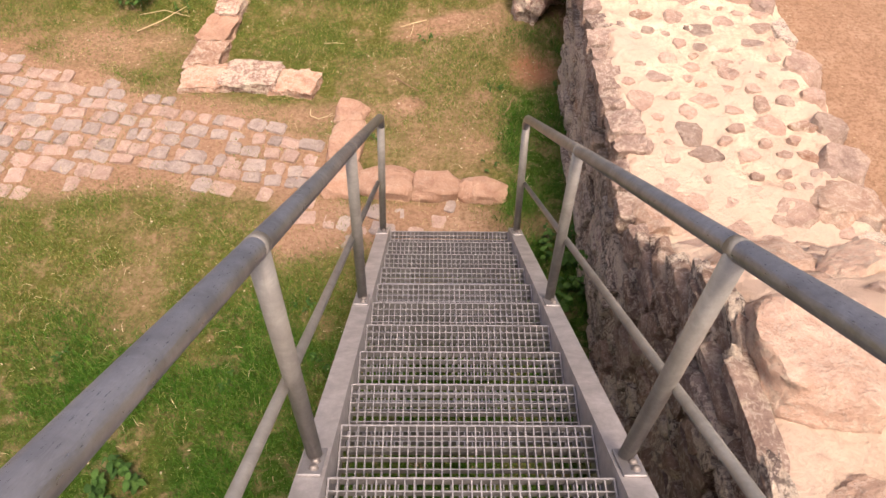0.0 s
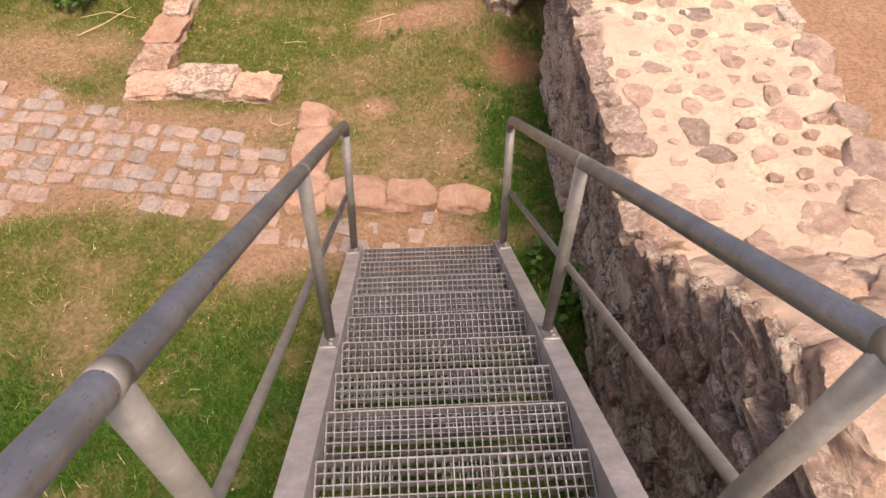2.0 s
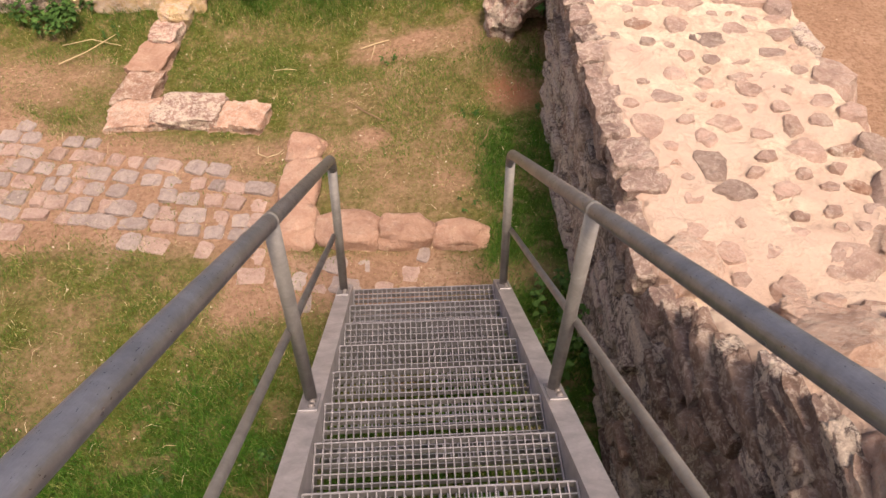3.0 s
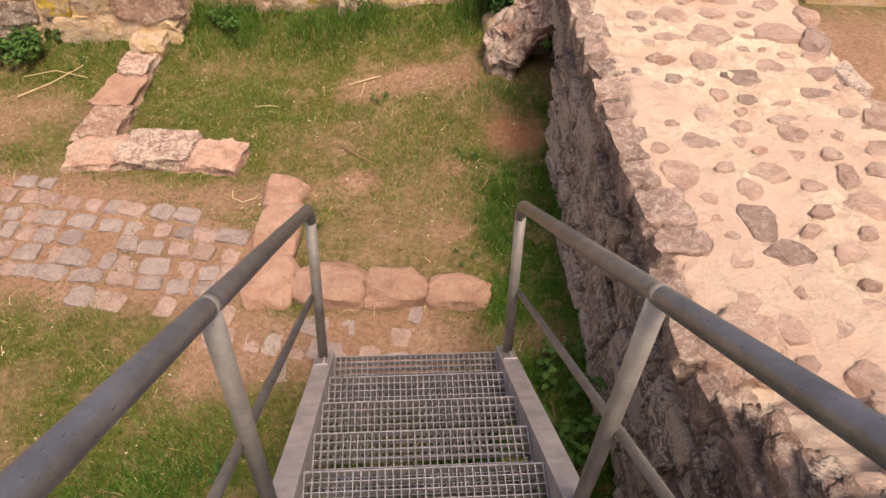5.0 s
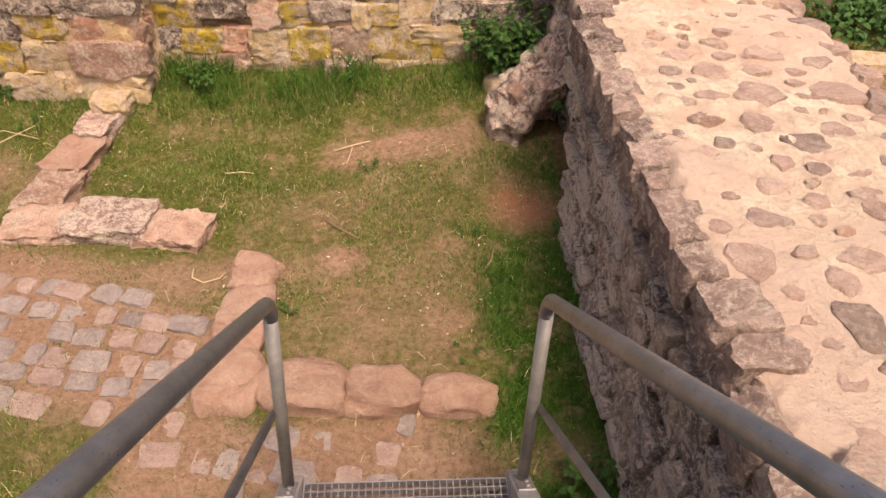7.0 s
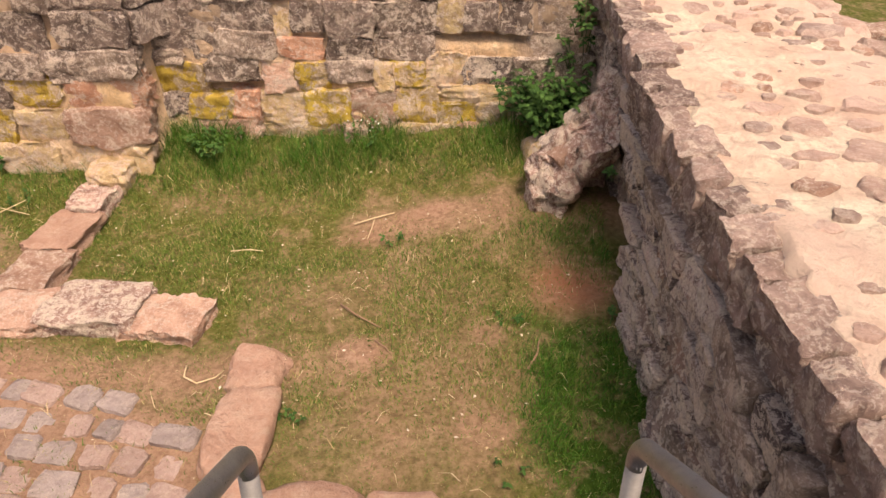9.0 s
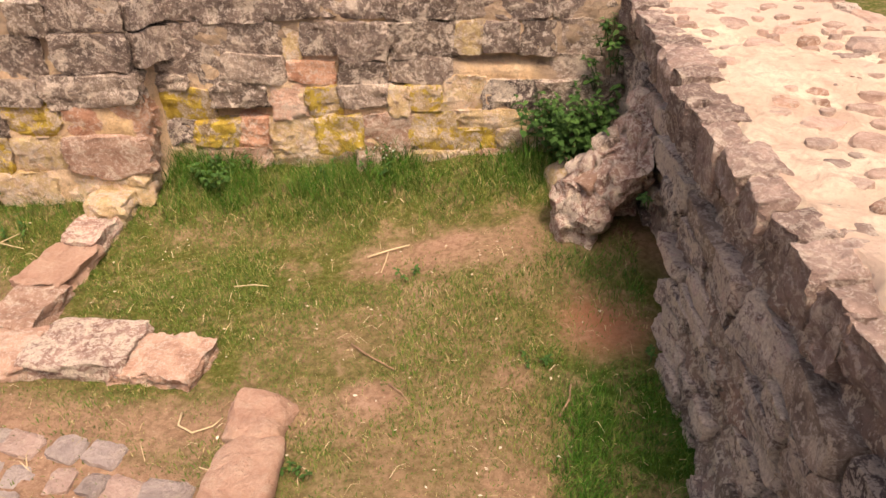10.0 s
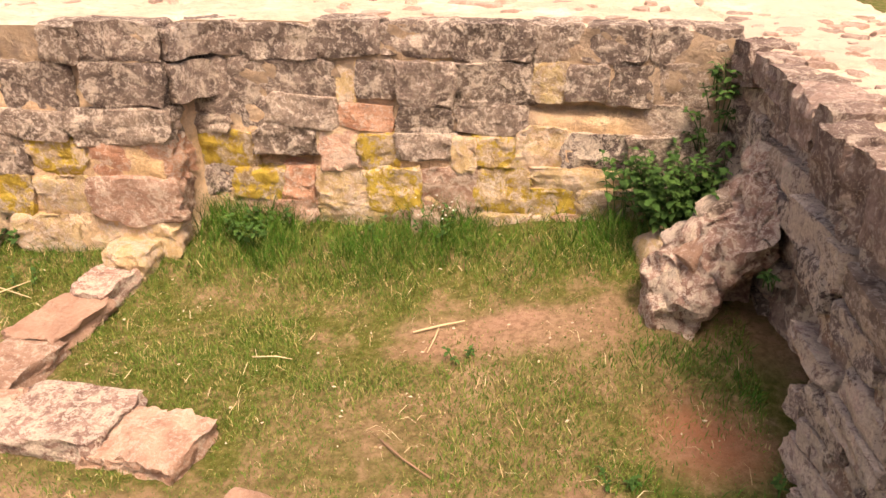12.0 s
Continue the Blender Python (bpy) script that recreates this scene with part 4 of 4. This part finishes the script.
def build_grass():
    rng = np.random.default_rng(5)
    x0, x1, y0, y1 = -4.6, 1.02, -0.6, 6.85
    cover, height = Field(turf, x0, x1, y0, y1), Field(level, x0, x1, y0, y1)
    thick = Field(lushness, x0, x1, y0, y1)
    clump = Field(lambda x, y: 0.5 + rough_at(x, y, 21, 2.4, 4), x0, x1, y0, y1)
    x, y = rng.uniform(x0, x1, 760000), rng.uniform(y0, y1, 760000)
    c, k = cover.at(x, y), np.clip(clump.at(x, y), 0, 1)
    keep = rng.uniform(0, 1, len(x)) < c * (0.35 + 0.65 * k)
    keep &= y < 6.82 - 0.3 * (x < -1.8)
    x, y, c, k = x[keep], y[keep], c[keep], k[keep]
    lush = np.clip(thick.at(x, y) * (0.6 + 0.7 * k), 0, 1)
    pick = rng.uniform(0, 1, len(x)) < lush
    for name, m, mat, size, label, seed in (("grass", ~pick, GRASS, 0.023, "short worn yellow-green grass of the court", 6), ("lush_grass", pick, GRASS_LUSH, 0.05, "lush dark green grass by the walls and stairs", 7)):
        n = int(m.sum())
        length = size * (0.6 + 0.9 * k[m]) * rng.uniform(0.6, 1.5, n) * (1 + 1.7 * np.clip((y[m] - 6.2) / 0.35, 0, 1))
        blades(name, x[m], y[m], height.at(x[m], y[m]) - 0.004, length, rng.uniform(0.0025, 0.005, n), rng.uniform(0.3, 0.95, n), mat, label, "grass", seed)
    n = 1500
    x, y = rng.uniform(-3.6, 0.95, n), rng.uniform(1.0, 6.7, n)
    blades("dry_straw", x, y, height.at(x, y) + 0.008, rng.uniform(0.03, 0.11, n), rng.uniform(0.002, 0.004, n), np.full(n, 0.985), STRAW, "dry straw strewn over the grass", "straw", 9)
    return height


ground_height = build_grass()


# ---- weeds ----
def leaf_mesh(name, seed):
    """A toothed, pointed, folded leaf along +y, about one long."""
    rng = random.Random(seed)
    verts, faces = [(0, 0, 0)], []
    n = 6
    for k in range(1, n + 1):
        s = k / n
        w = 0.36 * math.sin(math.pi * min(1, s * 0.92 + 0.08)) ** 0.8 * (1 if k % 2 else 0.82) if k < n else 0
        z = 0.10 * math.sin(s * 2.2) - 0.22 * s * s
        verts += [(-w, s - 0.03, z + 0.25 * w + rng.uniform(-0.02, 0.02)), (0, s, z), (w, s - 0.03, z + 0.25 * w + rng.uniform(-0.02, 0.02))]
    for k in range(n):
        a, b = (1 + 3 * (k - 1), 1 + 3 * k) if k else (None, 1)
        if k == 0:
            faces += [(0, b + 1, b), (0, b + 2, b + 1)]
        else:
            faces += [(a, a + 1, b + 1, b), (a + 1, a + 2, b + 2, b + 1)]
    return mesh_of(name, verts, faces, LEAF, True)


LEAVES = [leaf_mesh("leaf", 600 + k) for k in range(4)]


GROUPS = {"nettle": "nettles along the walls", "lawn_weed": "weeds in the worn grass", "creeper": "creeper in the wall corner"}


def weed(name, label, x, y, z, stems, height, size, spread, lean=(0, 0), pairs=4):
    """A clump of stems with leaves in crossed pairs."""
    plant = thing(name, label, "plant", pose(x, y, z), group=GROUPS.get(name, ""))
    for _ in range(stems):
        a, r = rnd.uniform(0, 6.28), spread * math.sqrt(rnd.random())
        bx, by, h = r * math.cos(a), r * math.sin(a), height * rnd.uniform(0.5, 1.0)
        tx, ty = bx * 1.5 + lean[0] * h + rnd.uniform(-0.03, 0.03), by * 1.5 + lean[1] * h + rnd.uniform(-0.03, 0.03)
        part("stem", tube_mesh("stem", [(bx, by, -0.02), ((bx + tx) / 2, (by + ty) / 2, h * 0.55), (tx, ty, h)], [0.003, 0.0025, 0.0015], LEAF, 5), plant)
        for p in range(pairs):
            s = 0.35 + 0.65 * (p + 1) / pairs
            for side in (0, 180):
                ob = part("leaf", rnd.choice(LEAVES), plant)
                big = size * rnd.uniform(0.7, 1.2) * (1.15 - 0.5 * s)
                ob.matrix_local = pose(bx + (tx - bx) * s, by + (ty - by) * s, h * s, 0, 0, p * 90 + side + rnd.uniform(-25, 25) + 57 * a) @ pose(0, 0, 0, rnd.uniform(-30, 15), rnd.uniform(-20, 20), 0) @ Matrix.Diagonal((big, big, big, 1))
    return plant


def put_weed(name, label, x, y, *args, **kw):
    return weed(name, label, x, y, level(x, y), *args, **kw)


put_weed("nettle", "dense clump of dark green nettles in the wall corner", 0.87, 6.56, 48, 0.53, 0.068, 0.21, (-0.25, -0.3), pairs=8)
put_weed("nettle", "dense clump of dark green nettles in the wall corner", 0.62, 6.64, 9, 0.50, 0.065, 0.12, (0, -0.08), pairs=5)
for x, z in ((0.93, 0.80), (0.95, 0.92), (0.96, 1.03), (0.95, 1.13)):
    weed("creeper", "thin green creeper climbing the wall corner", x, 6.70, z, 5, 0.12, 0.055, 0.07, (-0.2, -0.3), pairs=3)
put_weed("nettle", "green nettles between the staircase and the wall", 0.82, 3.02, 10, 0.26, 0.075, 0.16, pairs=3)
put_weed("nettle", "green nettles between the staircase and the wall", 0.74, 2.66, 9, 0.24, 0.075, 0.15, pairs=3)
put_weed("nettle", "green nettles between the staircase and the wall", 0.86, 3.38, 6, 0.18, 0.06, 0.10, pairs=3)
put_weed("nettle", "low green nettles in the grass beside the staircase", -1.84, 1.50, 9, 0.16, 0.085, 0.16, pairs=3)
put_weed("dock_plant", "leafy green weed at the foot of the pier", -1.42, 6.60, 12, 0.20, 0.055, 0.13, (0, -0.1), pairs=4)
for x, y, n, h in ((-0.95, 2.75, 5, 0.07), (-0.78, 2.35, 6, 0.08), (-1.35, 2.2, 5, 0.06), (0.42, 5.0, 5, 0.05), (0.35, 4.15, 3, 0.05), (-0.62, 4.45, 4, 0.05),
                   (-0.2, 5.75, 5, 0.06), (0.93, 5.0, 4, 0.09), (-1.75, 2.75, 5, 0.06), (-2.4, 2.3, 4, 0.06), (-0.75, 6.6, 4, 0.16), (-2.6, 6.2, 6, 0.14)):
    put_weed("lawn_weed", "small leafy green weed in the worn grass", x, y, n, h, 0.034, 0.06, pairs=2)
for x, y in ((4.3, 8.0), (4.6, 8.3), (4.9, 8.1), (4.5, 8.7), (5.1, 8.6), (4.2, 8.4)):
    put_weed("nettle", "green weeds beyond the ruined wall", x, y, 14, 0.35, 0.11, 0.28, pairs=4)
for x, y in ((-2.95, 6.36), (-3.25, 6.38), (-3.1, 6.25)):
    put_weed("nettle", "bright green nettles at the foot of the wall", x, y, 12, 0.24, 0.075, 0.15, pairs=4)
weed("stub_weed", "small green weed rooted in the broken masonry", 0.98, 5.62, 0.62, 4, 0.06, 0.05, 0.03, pairs=2)


# ---- twigs, petals, pebbles ----
def twig(label, points, radius, mat):
    pts = [(x, y, level(x, y) + h) for x, y, h in points]
    return tagged(new("twig", tube_mesh("twig", pts, [radius * (1 - 0.6 * k / len(pts)) for k in range(len(pts))], mat, 6)), label, "twig", "twigs strewn on the grass")


twig("pale dry stalk lying on bare earth", [(-0.45, 5.96, 0.012), (-0.33, 6.0, 0.02), (-0.21, 6.03, 0.025)], 0.006, STRAW)
twig("pale dry stalk lying on bare earth", [(-0.33, 5.98, 0.02), (-0.34, 5.9, 0.02), (-0.36, 5.8, 0.012)], 0.004, STRAW)
twig("thin brown twig in the grass", [(-0.46, 5.2, 0.02), (-0.36, 5.1, 0.02), (-0.24, 5.02, 0.015)], 0.005, BARK)
twig("thin brown twig in the grass", [(-0.26, 4.92, 0.015), (-0.2, 4.86, 0.02), (-0.16, 4.8, 0.01)], 0.004, BARK)
twig("curved pale twig in the grass", [(-1.16, 4.78, 0.012), (-1.15, 4.70, 0.02), (-1.08, 4.66, 0.02), (-1.0, 4.69, 0.02), (-0.97, 4.74, 0.015)], 0.005, STRAW)
twig("brown forked twig by the wall", [(0.48, 4.70, 0.015), (0.53, 4.78, 0.02), (0.55, 4.87, 0.02)], 0.007, BARK)
twig("pale dry stalk lying in the grass", [(-1.16, 5.72, 0.015), (-1.05, 5.73, 0.02), (-0.97, 5.72, 0.015)], 0.004, STRAW)
twig("long dry stem lying in the grass", [(-2.95, 5.85, 0.02), (-2.75, 6.0, 0.05), (-2.55, 6.2, 0.05)], 0.005, STRAW)
twig("long dry stem lying in the grass", [(-3.0, 6.12, 0.02), (-2.75, 6.15, 0.05), (-2.5, 6.1, 0.03)], 0.004, STRAW)


def build_litter():
    """Petals, chips and small stones strewn over the court."""
    verts, faces = [], []
    for _ in range(280):
        x, y = rnd.uniform(-3.8, 0.9), rnd.uniform(1.0, 6.7)
        z, s, k = level(x, y) + rnd.uniform(0.008, 0.02), rnd.uniform(0.004, 0.012), len(verts)
        a = rnd.uniform(0, 6.28)
        for d, r in ((0, 1.0), (1.6, 0.6), (3.1, 1.1), (4.6, 0.6)):
            verts.append((x + s * r * math.cos(a + d), y + s * r * math.sin(a + d), z + rnd.uniform(-0.003, 0.004)))
        verts.append((x, y, z + s * 0.5))
        faces += [(k, k + 1, k + 4), (k + 1, k + 2, k + 4), (k + 2, k + 3, k + 4), (k + 3, k, k + 4)]
    pebbles, sides = [], []
    for _ in range(1300):
        x, y = (rnd.uniform(-4.2, 0.9), rnd.uniform(3.2, 6.6)) if rnd.random() < 0.7 else (rnd.uniform(2.5, 4.6), rnd.uniform(2.5, 7.4))
        if bare(x, y) < 0.35:
            continue
        k, r, z = len(pebbles), rnd.uniform(0.003, 0.009), level(x, y)
        a = rnd.uniform(0, 6.28)
        pebbles += [(x + r * f * math.cos(a + d), y + r * f * math.sin(a + d), z - 0.001) for d, f in ((0, 1.2), (1.5, 0.8), (3.0, 1.1), (4.6, 0.9))] + [(x, y, z + r * 0.8)]
        sides += [(k, k + 1, k + 4), (k + 1, k + 2, k + 4), (k + 2, k + 3, k + 4), (k + 3, k, k + 4)]
    tagged(new("pebbles", mesh_of("pebbles", pebbles, sides, STONE_TAN, True)), "small tan pebbles strewn on the bare earth", "pebbles", kind="stuff")
    tagged(new("litter", mesh_of("litter", verts, faces, PETAL)), "pale petals and stone chips strewn on the grass", "litter", kind="stuff")


build_litter()


def build_flowers():
    plant = weed("white_flowers", "small white flowers in the grass at the wall's foot", -0.42, 6.66, level(-0.42, 6.66), 6, 0.2, 0.04, 0.1, pairs=3)
    bloom = stone_mesh("flower", 901, PETAL_WHITE, 1, 2.0, 0.2)
    for _ in range(14):
        ob = part("flower", bloom, plant)
        ob.matrix_local = pose(rnd.uniform(-0.14, 0.14), rnd.uniform(-0.1, 0.06), rnd.uniform(0.1, 0.24)) @ Matrix.Diagonal((0.011, 0.011, 0.007, 1))


PETAL_WHITE = grass_material("white petals", (0.70, 0.70, 0.60), (0.78, 0.78, 0.70), (0.82, 0.82, 0.76))
build_flowers()
